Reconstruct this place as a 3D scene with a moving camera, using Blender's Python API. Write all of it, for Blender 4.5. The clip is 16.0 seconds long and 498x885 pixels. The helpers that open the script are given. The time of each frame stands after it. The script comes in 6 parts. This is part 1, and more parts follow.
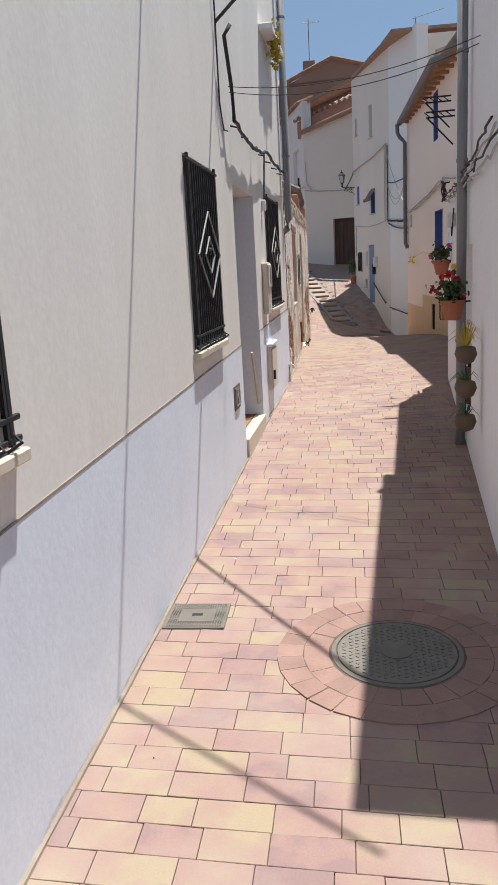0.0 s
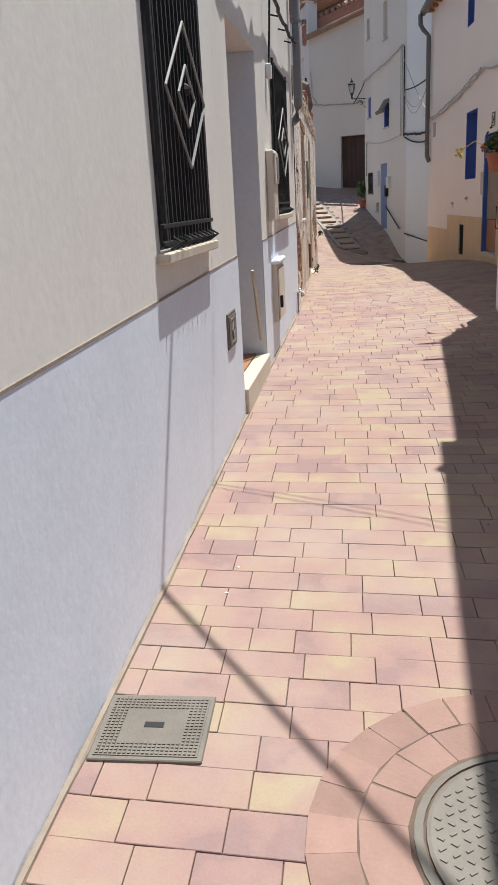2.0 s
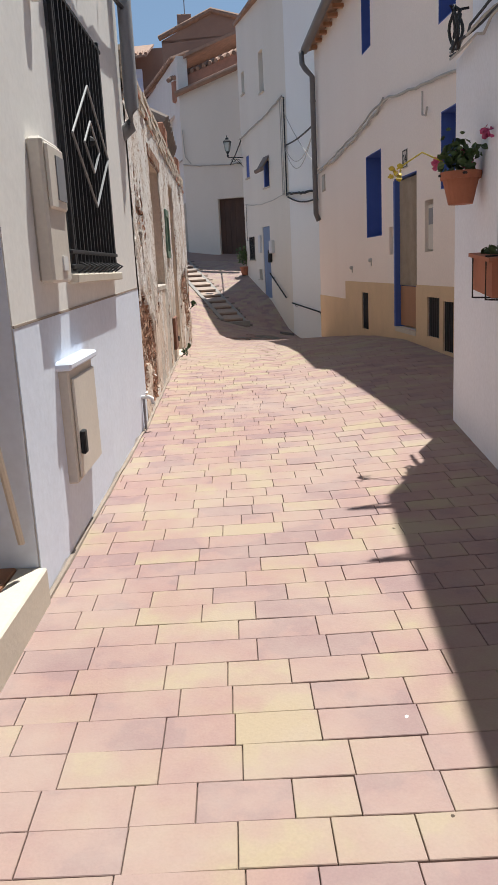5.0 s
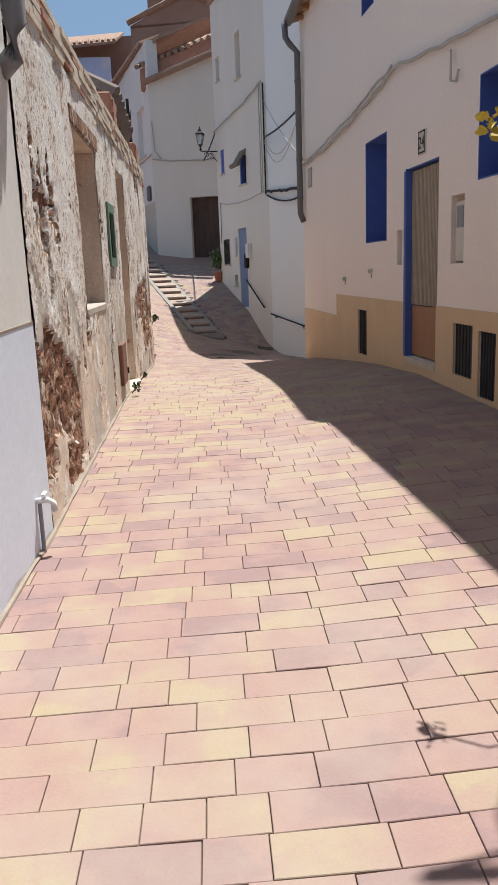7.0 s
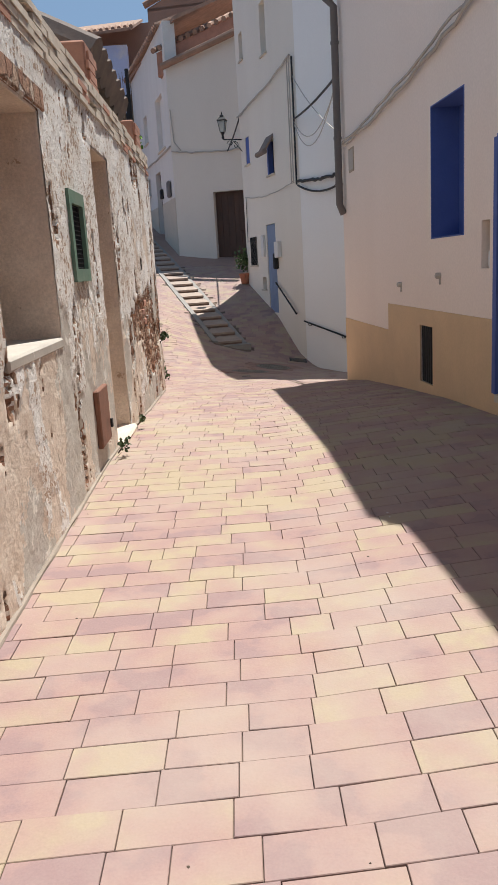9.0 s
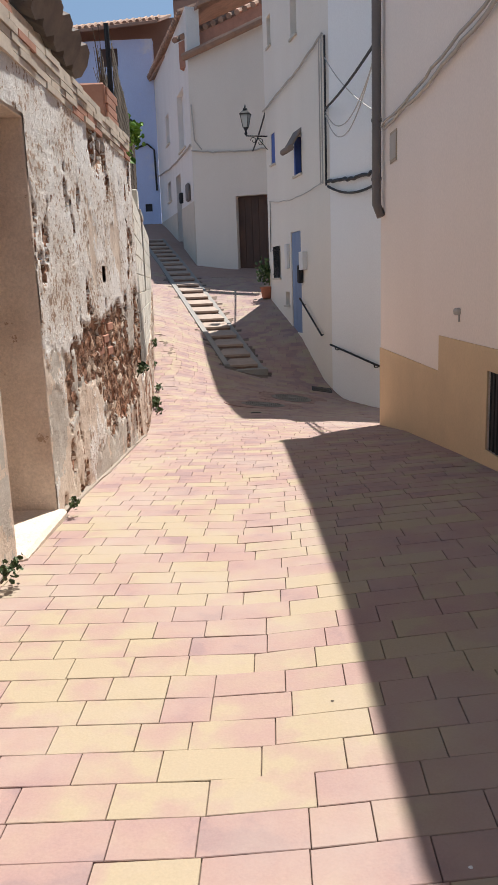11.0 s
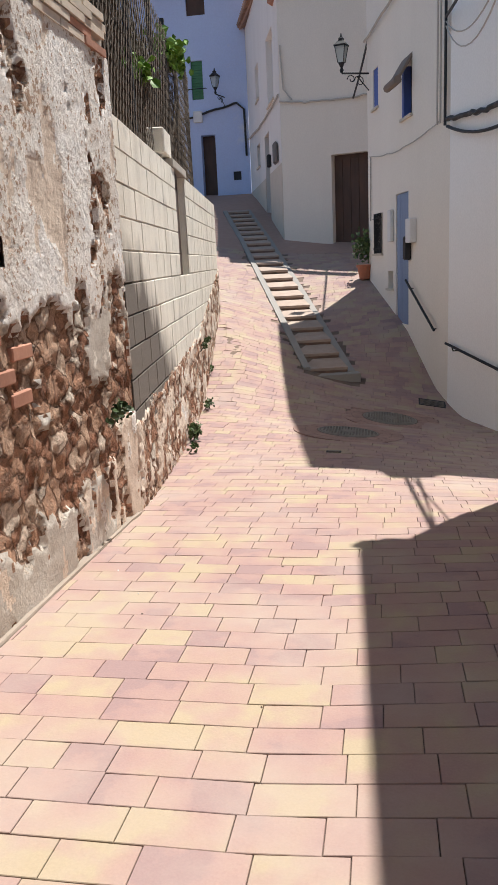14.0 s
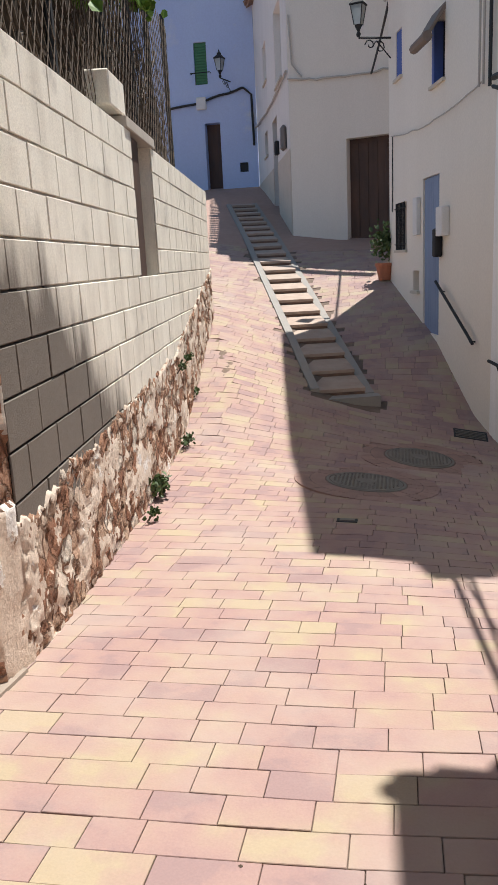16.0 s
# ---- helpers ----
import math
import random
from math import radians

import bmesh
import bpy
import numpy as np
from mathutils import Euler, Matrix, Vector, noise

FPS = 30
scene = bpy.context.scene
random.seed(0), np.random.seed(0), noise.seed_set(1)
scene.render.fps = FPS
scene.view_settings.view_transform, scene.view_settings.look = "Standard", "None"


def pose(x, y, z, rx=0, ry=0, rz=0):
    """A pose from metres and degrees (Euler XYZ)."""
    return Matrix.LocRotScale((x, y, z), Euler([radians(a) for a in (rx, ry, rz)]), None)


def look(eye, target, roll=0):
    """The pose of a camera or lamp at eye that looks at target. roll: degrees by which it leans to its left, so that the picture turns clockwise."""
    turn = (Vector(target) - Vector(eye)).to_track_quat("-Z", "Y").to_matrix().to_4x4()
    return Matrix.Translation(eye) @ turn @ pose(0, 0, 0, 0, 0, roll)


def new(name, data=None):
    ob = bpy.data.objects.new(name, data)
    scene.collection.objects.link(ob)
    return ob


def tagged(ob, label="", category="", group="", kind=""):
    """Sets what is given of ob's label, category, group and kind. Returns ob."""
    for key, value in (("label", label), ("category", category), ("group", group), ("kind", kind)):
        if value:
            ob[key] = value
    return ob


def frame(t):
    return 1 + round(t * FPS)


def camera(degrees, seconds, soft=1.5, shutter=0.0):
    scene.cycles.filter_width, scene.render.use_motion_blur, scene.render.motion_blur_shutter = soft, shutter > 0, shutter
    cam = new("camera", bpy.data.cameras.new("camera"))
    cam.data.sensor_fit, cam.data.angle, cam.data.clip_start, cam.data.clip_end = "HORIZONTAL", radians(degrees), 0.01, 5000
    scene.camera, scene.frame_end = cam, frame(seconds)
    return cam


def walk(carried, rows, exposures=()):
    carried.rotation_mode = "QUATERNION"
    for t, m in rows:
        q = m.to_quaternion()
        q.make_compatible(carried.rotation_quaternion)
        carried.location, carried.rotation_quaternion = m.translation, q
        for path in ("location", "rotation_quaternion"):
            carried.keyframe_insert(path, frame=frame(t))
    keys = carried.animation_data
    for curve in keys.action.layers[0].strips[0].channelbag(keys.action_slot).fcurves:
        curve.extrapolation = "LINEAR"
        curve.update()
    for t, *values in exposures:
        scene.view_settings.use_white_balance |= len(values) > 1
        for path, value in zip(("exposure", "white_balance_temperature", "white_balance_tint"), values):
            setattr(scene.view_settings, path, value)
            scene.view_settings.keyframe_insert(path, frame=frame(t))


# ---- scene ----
cam = camera(35.9, 16.0, soft=0.95)
METRES, EYE, TILT, LEAN, TURN = 18.0, 1.86, 0.0, 0.0, 7.7
ROWS = [
    (0.0, 0.0, 0.0, 0.0, -0.68, -12.61, 3.06),
    (0.5, 0.0004, 0.0284, -0.0046, 0.36, -14.0, 3.05),
    (1.0, 0.0005, 0.0548, -0.0102, 0.61, -15.55, 2.29),
    (1.5, 0.0002, 0.0849, -0.0154, -0.68, -16.03, 2.7),
    (2.0, 0.0001, 0.1104, -0.0194, -0.74, -17.27, 2.93),
    (2.5, 0.0006, 0.14, -0.024, -3.61, -17.53, 3.88),
    (3.0, 0.0061, 0.1732, -0.0293, -5.59, -17.82, 4.18),
    (3.5, 0.0137, 0.2106, -0.0307, -9.8, -18.56, 5.87),
    (4.0, 0.0199, 0.2435, -0.0298, -8.23, -14.16, 4.67),
    (4.5, 0.0277, 0.2759, -0.0291, -9.23, -12.74, 3.64),
    (5.0, 0.0331, 0.3085, -0.0266, -9.0, -12.8, 2.85),
    (7.5, 0.0633, 0.4655, -0.0196, -10.88, -12.74, 2.11),
    (8.0, 0.0692, 0.4968, -0.0179, -10.42, -13.07, 2.51),
    (8.5, 0.0743, 0.527, -0.0166, -10.33, -12.96, 2.13),
    (9.0, 0.0816, 0.558, -0.0158, -8.49, -12.84, 3.4),
    (11.5, 0.1238, 0.7145, -0.0142, -5.67, -11.75, 2.09),
    (12.0, 0.1314, 0.7436, -0.0135, -4.57, -11.63, 3.12),
    (12.5, 0.136, 0.7732, -0.0137, -4.02, -11.79, 1.89),
    (13.0, 0.1421, 0.8028, -0.014, -0.66, -12.52, 3.29),
    (13.5, 0.1466, 0.8367, -0.0146, -0.36, -13.24, 2.31),
    (14.0, 0.1509, 0.8662, -0.0146, 1.87, -13.28, 2.73),
    (14.5, 0.1524, 0.8977, -0.0156, 2.51, -13.91, 1.75),
    (15.0, 0.1552, 0.9233, -0.0151, 3.21, -13.91, 2.53),
    (15.5, 0.1552, 0.9539, -0.0164, 3.3, -13.53, 2.47),
    (16.0, 0.1598, 0.9801, -0.0167, 2.97, -13.24, 2.82),
]
walk(cam, [(t, pose(0, 0, EYE, TILT, LEAN, TURN) @ pose(METRES * x, METRES * y, METRES * z, 90 + pitch, roll, yaw)) for t, x, y, z, yaw, pitch, roll in ROWS],
     exposures=[(0.0, 0.90, 6600, 8.5), (3.0, 0.82, 6550, 7.5), (5.0, 0.92, 6500, 7.5), (9.0, 0.94, 6500, 7.5), (12.0, 1.1, 6600, 9), (16.0, 1.06, 6600, 8.5)])

# ---- world, sun ----
SUN = Vector((0.174, 0.295, 1.0)).normalized()
world = bpy.data.worlds.new("world")
scene.world = world
world.use_nodes = True
wn = world.node_tree.nodes
sky = wn.new("ShaderNodeTexSky")
sky.sky_type = "NISHITA"
sky.sun_disc = False
sky.sun_elevation = math.asin(SUN.z)
sky.sun_rotation = math.atan2(SUN.x, SUN.y)
sky.altitude = 1500
sky.air_density = 1.0
sky.dust_density = 0.0
sky.ozone_density = 3.0
wn["Background"].inputs["Strength"].default_value = 0.086
soften = wn.new("ShaderNodeHueSaturation")
soften.inputs["Saturation"].default_value = 0.82
soften.inputs["Hue"].default_value = 0.485
# deep clear blue down to the roofs, as in thin dry hill air
direction = wn.new("ShaderNodeTexCoord")
lift = wn.new("ShaderNodeMapping")
lift.inputs["Location"].default_value = (0, 0, 0.45)
world.node_tree.links.new(direction.outputs["Generated"], lift.inputs["Vector"])
world.node_tree.links.new(lift.outputs[0], sky.inputs["Vector"])
world.node_tree.links.new(sky.outputs[0], soften.inputs["Color"])
world.node_tree.links.new(soften.outputs[0], wn["Background"].inputs["Color"])
sun_data = bpy.data.lights.new("sun", "SUN")
sun_data.energy, sun_data.angle, sun_data.color = 3.7, radians(0.5), (1.0, 0.985, 0.955)
sun_lamp = new("sun", sun_data)
sun_lamp.matrix_world = look((0, 0, 30), Vector((0, 0, 30)) - SUN)


# ---- materials ----
def material(name, colour, rough=0.85, second=None, scale=3.0, fine=60.0, bump=0.15, third=None, vary=0.0, metal=0.0, amount=0.5, depth=0.01, streak=False):
    """A surface of two or three tones: a coarse noise, a fine grain and relief at real size."""
    m = bpy.data.materials.new(name)
    m.use_nodes = True
    n, l = m.node_tree.nodes, m.node_tree.links
    b = n["Principled BSDF"]
    b.inputs["Roughness"].default_value, b.inputs["Metallic"].default_value = rough, metal
    co = n.new("ShaderNodeNewGeometry")
    mp = n.new("ShaderNodeMapping")
    mp.inputs["Scale"].default_value = (1, 1, 0.25 if streak else 1)
    l.new(co.outputs["Position"], mp.inputs["Vector"])
    a = n.new("ShaderNodeTexNoise")
    a.inputs["Scale"].default_value, a.inputs["Detail"].default_value, a.inputs["Roughness"].default_value = scale, 6, 0.6
    l.new(mp.outputs[0], a.inputs["Vector"])
    f = n.new("ShaderNodeTexNoise")
    f.inputs["Scale"].default_value, f.inputs["Detail"].default_value = fine, 4
    l.new(co.outputs["Position"], f.inputs["Vector"])
    ramp = n.new("ShaderNodeValToRGB")
    ramp.color_ramp.elements[0].position, ramp.color_ramp.elements[1].position = 0.5 - amount * 0.4, 0.5 + amount * 0.4
    ramp.color_ramp.elements[0].color = (*(second or [c * 0.9 for c in colour]), 1)
    ramp.color_ramp.elements[1].color = (*colour, 1)
    if third:
        e = ramp.color_ramp.elements.new(0.42)
        e.color = (*third, 1)
    l.new(a.outputs["Fac"], ramp.inputs["Fac"])
    mix = n.new("ShaderNodeMix")
    mix.data_type, mix.blend_type = "RGBA", "MULTIPLY"
    mix.inputs["Factor"].default_value = 1.0
    g = n.new("ShaderNodeMapRange")
    g.inputs["From Min"].default_value, g.inputs["From Max"].default_value = 0.3, 0.7
    g.inputs["To Min"].default_value, g.inputs["To Max"].default_value = 0.955, 1.025
    l.new(f.outputs["Fac"], g.inputs["Value"])
    l.new(ramp.outputs["Color"], mix.inputs["A"])
    l.new(g.outputs[0], mix.inputs["B"])
    last = mix.outputs["Result"]
    if vary:
        for node, key in (("ShaderNodeObjectInfo", "Random"), ("ShaderNodeNewGeometry", "Random Per Island")):
            r = n.new(node)
            h = n.new("ShaderNodeMapRange")
            h.inputs["To Min"].default_value, h.inputs["To Max"].default_value = 1 - vary, 1 + vary * 0.5
            l.new(r.outputs[key], h.inputs["Value"])
            mv = n.new("ShaderNodeMix")
            mv.data_type, mv.blend_type = "RGBA", "MULTIPLY"
            mv.inputs["Factor"].default_value = 1.0
            l.new(last, mv.inputs["A"])
            l.new(h.outputs[0], mv.inputs["B"])
            last = mv.outputs["Result"]
    l.new(last, b.inputs["Base Color"])
    if bump:
        add = n.new("ShaderNodeMath")
        add.operation = "MULTIPLY_ADD"
        add.inputs[1].default_value = 0.35
        l.new(f.outputs["Fac"], add.inputs[0])
        l.new(a.outputs["Fac"], add.inputs[2])
        bp = n.new("ShaderNodeBump")
        bp.inputs["Strength"].default_value, bp.inputs["Distance"].default_value = bump, depth
        l.new(add.outputs[0], bp.inputs["Height"])
        l.new(bp.outputs[0], b.inputs["Normal"])
    return m


def paver_material(name):
    """Fired clay pavers: rose, peach, straw and mauve, each with a mottled firing skin."""
    m = material(name, (0.50, 0.29, 0.215), 0.8, None, 5, 90, 0.4, depth=0.006)
    n, l = m.node_tree.nodes, m.node_tree.links
    b = n["Principled BSDF"]
    o, g = n.new("ShaderNodeObjectInfo"), n.new("ShaderNodeNewGeometry")
    s = n.new("ShaderNodeMath")
    s.operation = "ADD"
    l.new(o.outputs["Random"], s.inputs[0])
    l.new(g.outputs["Random Per Island"], s.inputs[1])
    fr = n.new("ShaderNodeMath")
    fr.operation = "FRACT"
    l.new(s.outputs[0], fr.inputs[0])
    nz = n.new("ShaderNodeTexNoise")
    nz.inputs["Scale"].default_value = 4.2
    nz.inputs["Detail"].default_value = 5
    l.new(g.outputs["Position"], nz.inputs["Vector"])
    w = n.new("ShaderNodeMath")
    w.operation = "MULTIPLY_ADD"
    w.inputs[1].default_value = 2.6
    w.inputs[2].default_value = -1.36
    l.new(nz.outputs["Fac"], w.inputs[0])
    t = n.new("ShaderNodeMath")
    t.operation = "ADD"
    l.new(fr.outputs[0], t.inputs[0])
    l.new(w.outputs[0], t.inputs[1])
    r = n.new("ShaderNodeValToRGB")
    e = r.color_ramp.elements
    e[0].position, e[0].color = 0.0, (0.262, 0.168, 0.158, 1)
    e[1].position, e[1].color = 1.0, (0.345, 0.268, 0.178, 1)
    for p, c in ((0.12, (0.300, 0.188, 0.168, 1)), (0.4, (0.320, 0.205, 0.174, 1)), (0.66, (0.328, 0.222, 0.176, 1)), (0.9, (0.336, 0.248, 0.178, 1))):
        q = e.new(p)
        q.color = c
    # a paler, straw-coloured batch was laid past the cream house
    part_y = n.new("ShaderNodeSeparateXYZ")
    l.new(g.outputs["Position"], part_y.inputs[0])
    rise, fall = n.new("ShaderNodeMapRange"), n.new("ShaderNodeMapRange")
    for node, lo, hi in ((rise, 13.4, 15.0), (fall, 17.6, 16.4)):
        node.inputs["From Min"].default_value, node.inputs["From Max"].default_value = lo, hi
        l.new(part_y.outputs["Y"], node.inputs["Value"])
    both = n.new("ShaderNodeMath")
    both.operation = "MULTIPLY"
    l.new(rise.outputs[0], both.inputs[0])
    l.new(fall.outputs[0], both.inputs[1])
    batch = n.new("ShaderNodeMath")
    batch.operation = "MULTIPLY_ADD"
    batch.inputs[1].default_value = 0.34
    l.new(both.outputs[0], batch.inputs[0])
    l.new(t.outputs[0], batch.inputs[2])
    l.new(batch.outputs[0], r.inputs["Fac"])
    f = n.new("ShaderNodeTexNoise")
    f.inputs["Scale"].default_value, f.inputs["Detail"].default_value = 140, 3
    l.new(g.outputs["Position"], f.inputs["Vector"])
    gr = n.new("ShaderNodeMapRange")
    gr.inputs["From Min"].default_value, gr.inputs["From Max"].default_value = 0.3, 0.7
    gr.inputs["To Min"].default_value, gr.inputs["To Max"].default_value = 0.94, 1.04
    l.new(f.outputs["Fac"], gr.inputs["Value"])
    mx = n.new("ShaderNodeMix")
    mx.data_type, mx.blend_type = "RGBA", "MULTIPLY"
    mx.inputs["Factor"].default_value = 1.0
    l.new(r.outputs["Color"], mx.inputs["A"])
    l.new(gr.outputs[0], mx.inputs["B"])
    wear = n.new("ShaderNodeTexNoise")
    wear.inputs["Scale"].default_value, wear.inputs["Detail"].default_value, wear.inputs["Roughness"].default_value = 1.3, 8, 0.65
    l.new(g.outputs["Position"], wear.inputs["Vector"])
    wr = n.new("ShaderNodeMapRange")
    wr.inputs["From Min"].default_value, wr.inputs["From Max"].default_value = 0.45, 0.75
    wr.inputs["To Max"].default_value = 0.85
    l.new(wear.outputs["Fac"], wr.inputs["Value"])
    dust = n.new("ShaderNodeMix")
    dust.data_type = "RGBA"
    dust.inputs["B"].default_value = (0.350, 0.276, 0.230, 1)
    l.new(wr.outputs[0], dust.inputs["Factor"])
    l.new(mx.outputs["Result"], dust.inputs["A"])
    l.new(dust.outputs["Result"], b.inputs["Base Color"])
    return m


def glass_material(name, colour):
    m = bpy.data.materials.new(name)
    m.use_nodes = True
    b = m.node_tree.nodes["Principled BSDF"]
    b.inputs["Base Color"].default_value = (*colour, 1)
    b.inputs["Roughness"].default_value = 0.06
    b.inputs["Transmission Weight"].default_value = 0.6
    return m


def colour_ramp(n, stops):
    r = n.new("ShaderNodeValToRGB")
    e = r.color_ramp.elements
    e[0].position, e[0].color = stops[0][0], (*stops[0][1], 1)
    e[1].position, e[1].color = stops[-1][0], (*stops[-1][1], 1)
    for p, c in stops[1:-1]:
        e.new(p).color = (*c, 1)
    return r


def noise_node(n, l, source, scale, detail=6, rough=0.6):
    a = n.new("ShaderNodeTexNoise")
    a.inputs["Scale"].default_value, a.inputs["Detail"].default_value, a.inputs["Roughness"].default_value = scale, detail, rough
    l.new(source, a.inputs["Vector"])
    return a.outputs["Fac"]


def mix_node(n, l, kind, fac, a, b):
    m = n.new("ShaderNodeMix")
    m.data_type, m.blend_type = "RGBA", kind
    for key, v in (("Factor", fac), ("A", a), ("B", b)):
        if isinstance(v, (int, float)):
            m.inputs[key].default_value = v
        elif isinstance(v, tuple):
            m.inputs[key].default_value = (*v, 1)
        else:
            l.new(v, m.inputs[key])
    return m.outputs["Result"]


def span_node(n, l, value, a, b, c=0.0, d=1.0):
    m = n.new("ShaderNodeMapRange")
    for key, v in (("From Min", a), ("From Max", b), ("To Min", c), ("To Max", d)):
        m.inputs[key].default_value = v
    l.new(value, m.inputs["Value"])
    return m.outputs[0]


def relief_node(n, l, height, strength, depth, under=None):
    bp = n.new("ShaderNodeBump")
    bp.inputs["Strength"].default_value, bp.inputs["Distance"].default_value = strength, depth
    l.new(height, bp.inputs["Height"])
    if under is not None:
        l.new(under, bp.inputs["Normal"])
    return bp.outputs[0]


def rubble_material(name):
    """Rough field stones in earth mortar: a tone for each stone, pitted faces, dark gaps."""
    m = bpy.data.materials.new(name)
    m.use_nodes = True
    n, l = m.node_tree.nodes, m.node_tree.links
    b = n["Principled BSDF"]
    b.inputs["Roughness"].default_value = 0.95
    at = n.new("ShaderNodeNewGeometry").outputs["Position"]
    warp = n.new("ShaderNodeTexNoise")
    warp.inputs["Scale"].default_value, warp.inputs["Detail"].default_value = 9, 4
    l.new(at, warp.inputs["Vector"])
    bent = n.new("ShaderNodeVectorMath")
    bent.operation = "MULTIPLY_ADD"
    bent.inputs[1].default_value = (0.12, 0.12, 0.12)
    l.new(warp.outputs["Color"], bent.inputs[0])
    l.new(at, bent.inputs[2])
    cells = []
    for feature in ("F1", "DISTANCE_TO_EDGE"):
        v = n.new("ShaderNodeTexVoronoi")
        v.feature = feature
        v.inputs["Scale"].default_value, v.inputs["Randomness"].default_value = 8.0, 1.0
        l.new(bent.outputs[0], v.inputs["Vector"])
        cells.append(v)
    sep = n.new("ShaderNodeSeparateColor")
    l.new(cells[0].outputs["Color"], sep.inputs[0])
    tone = colour_ramp(n, ((0.0, (0.26, 0.115, 0.065)), (0.3, (0.40, 0.20, 0.12)), (0.6, (0.48, 0.28, 0.18)), (0.8, (0.56, 0.39, 0.28)), (1.0, (0.74, 0.65, 0.55))))
    l.new(sep.outputs[0], tone.inputs["Fac"])
    fine, pits = noise_node(n, l, at, 30, 8, 0.7), noise_node(n, l, at, 85, 5, 0.7)
    c = mix_node(n, l, "MULTIPLY", 1.0, tone.outputs["Color"], span_node(n, l, fine, 0.3, 0.68, 0.5, 1.3))
    gap = span_node(n, l, cells[1].outputs["Distance"], 0.0, 0.09)
    c = mix_node(n, l, "MIX", gap, (0.24, 0.13, 0.08), c)
    l.new(c, b.inputs["Base Color"])
    first = relief_node(n, l, gap, 0.8, 0.03)
    second = relief_node(n, l, fine, 0.9, 0.03, first)
    l.new(relief_node(n, l, pits, 0.6, 0.008, second), b.inputs["Normal"])
    return m


def flaking_material(name, skin, worn, under, edge, size):
    """Old render or limewash that has come off in crisp flakes; the coat stands proud of what lies under it."""
    m = bpy.data.materials.new(name)
    m.use_nodes = True
    n, l = m.node_tree.nodes, m.node_tree.links
    b = n["Principled BSDF"]
    b.inputs["Roughness"].default_value = 0.95
    at = n.new("ShaderNodeNewGeometry").outputs["Position"]
    broad, flake, grain = noise_node(n, l, at, 2.2, 8, 0.65), noise_node(n, l, at, size, 9, 0.68), noise_node(n, l, at, 70, 6, 0.7)
    add = n.new("ShaderNodeMath")
    add.operation = "MULTIPLY_ADD"
    add.inputs[1].default_value = 0.45
    l.new(broad, add.inputs[0])
    l.new(flake, add.inputs[2])
    off = span_node(n, l, add.outputs[0], edge + 0.225, edge + 0.245)
    c = mix_node(n, l, "MIX", span_node(n, l, broad, 0.35, 0.65), skin, worn)
    c = mix_node(n, l, "MIX", off, c, under)
    c = mix_node(n, l, "MULTIPLY", 1.0, c, span_node(n, l, grain, 0.3, 0.7, 0.8, 1.12))
    l.new(c, b.inputs["Base Color"])
    first = relief_node(n, l, span_node(n, l, off, 0, 1, 1, 0), 0.8, 0.012)
    second = relief_node(n, l, flake, 0.8, 0.03, first)
    l.new(relief_node(n, l, grain, 0.45, 0.006, second), b.inputs["Normal"])
    return m


def stained_block_material(name, pale, worn, damp):
    """Cast concrete blocks, streaked by rain, with one black damp stain spreading from the ruin's corner."""
    m = bpy.data.materials.new(name)
    m.use_nodes = True
    n, l = m.node_tree.nodes, m.node_tree.links
    b = n["Principled BSDF"]
    b.inputs["Roughness"].default_value = 0.95
    at = n.new("ShaderNodeNewGeometry").outputs["Position"]
    mp = n.new("ShaderNodeMapping")
    mp.inputs["Scale"].default_value = (1, 1, 0.22)
    l.new(at, mp.inputs["Vector"])
    run, blot, grain = noise_node(n, l, mp.outputs[0], 3.2, 8, 0.65), noise_node(n, l, at, 3.0, 8, 0.65), noise_node(n, l, at, 110, 4, 0.7)
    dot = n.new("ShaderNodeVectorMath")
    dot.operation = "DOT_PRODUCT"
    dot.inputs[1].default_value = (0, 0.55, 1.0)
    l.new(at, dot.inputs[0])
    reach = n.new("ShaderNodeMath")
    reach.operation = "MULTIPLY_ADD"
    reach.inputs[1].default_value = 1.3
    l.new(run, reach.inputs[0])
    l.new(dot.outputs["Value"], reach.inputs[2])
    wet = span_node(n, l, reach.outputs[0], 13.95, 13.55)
    c = mix_node(n, l, "MIX", span_node(n, l, run, 0.42, 0.68), pale, worn)
    c = mix_node(n, l, "MIX", span_node(n, l, blot, 0.58, 0.72, 0.0, 0.55), c, (0.44, 0.40, 0.35))
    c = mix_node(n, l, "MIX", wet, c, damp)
    c = mix_node(n, l, "MULTIPLY", 1.0, c, span_node(n, l, grain, 0.3, 0.7, 0.82, 1.1))
    l.new(c, b.inputs["Base Color"])
    l.new(relief_node(n, l, grain, 0.5, 0.006, relief_node(n, l, blot, 0.4, 0.015)), b.inputs["Normal"])
    return m


PLASTER = material("white_plaster", (0.80, 0.775, 0.735), 0.9, (0.68, 0.655, 0.615), 1.6, 30, 0.16, depth=0.014, amount=0.9, streak=True)
# white paint, raised further for light bounced onto the ivory house's side
BOUNCEWHITE = material("white_paint_with_bounce", (0.92, 0.905, 0.88), 0.9, (0.88, 0.86, 0.83), 0.7, 45, 0.12, amount=0.9, streak=True)
DADO = material("bluish_white_dado", (0.74, 0.795, 0.885), 0.85, (0.65, 0.70, 0.80), 2.2, 30, 0.18, amount=0.9, depth=0.014)
CREAM = material("cream_plaster", (0.92, 0.81, 0.72), 0.9, (0.86, 0.745, 0.65), 0.7, 50, 0.14, amount=0.9, streak=True)
TAN = material("ochre_dado", (0.70, 0.51, 0.31), 0.9, (0.62, 0.45, 0.28), 2.0, 50, 0.2)
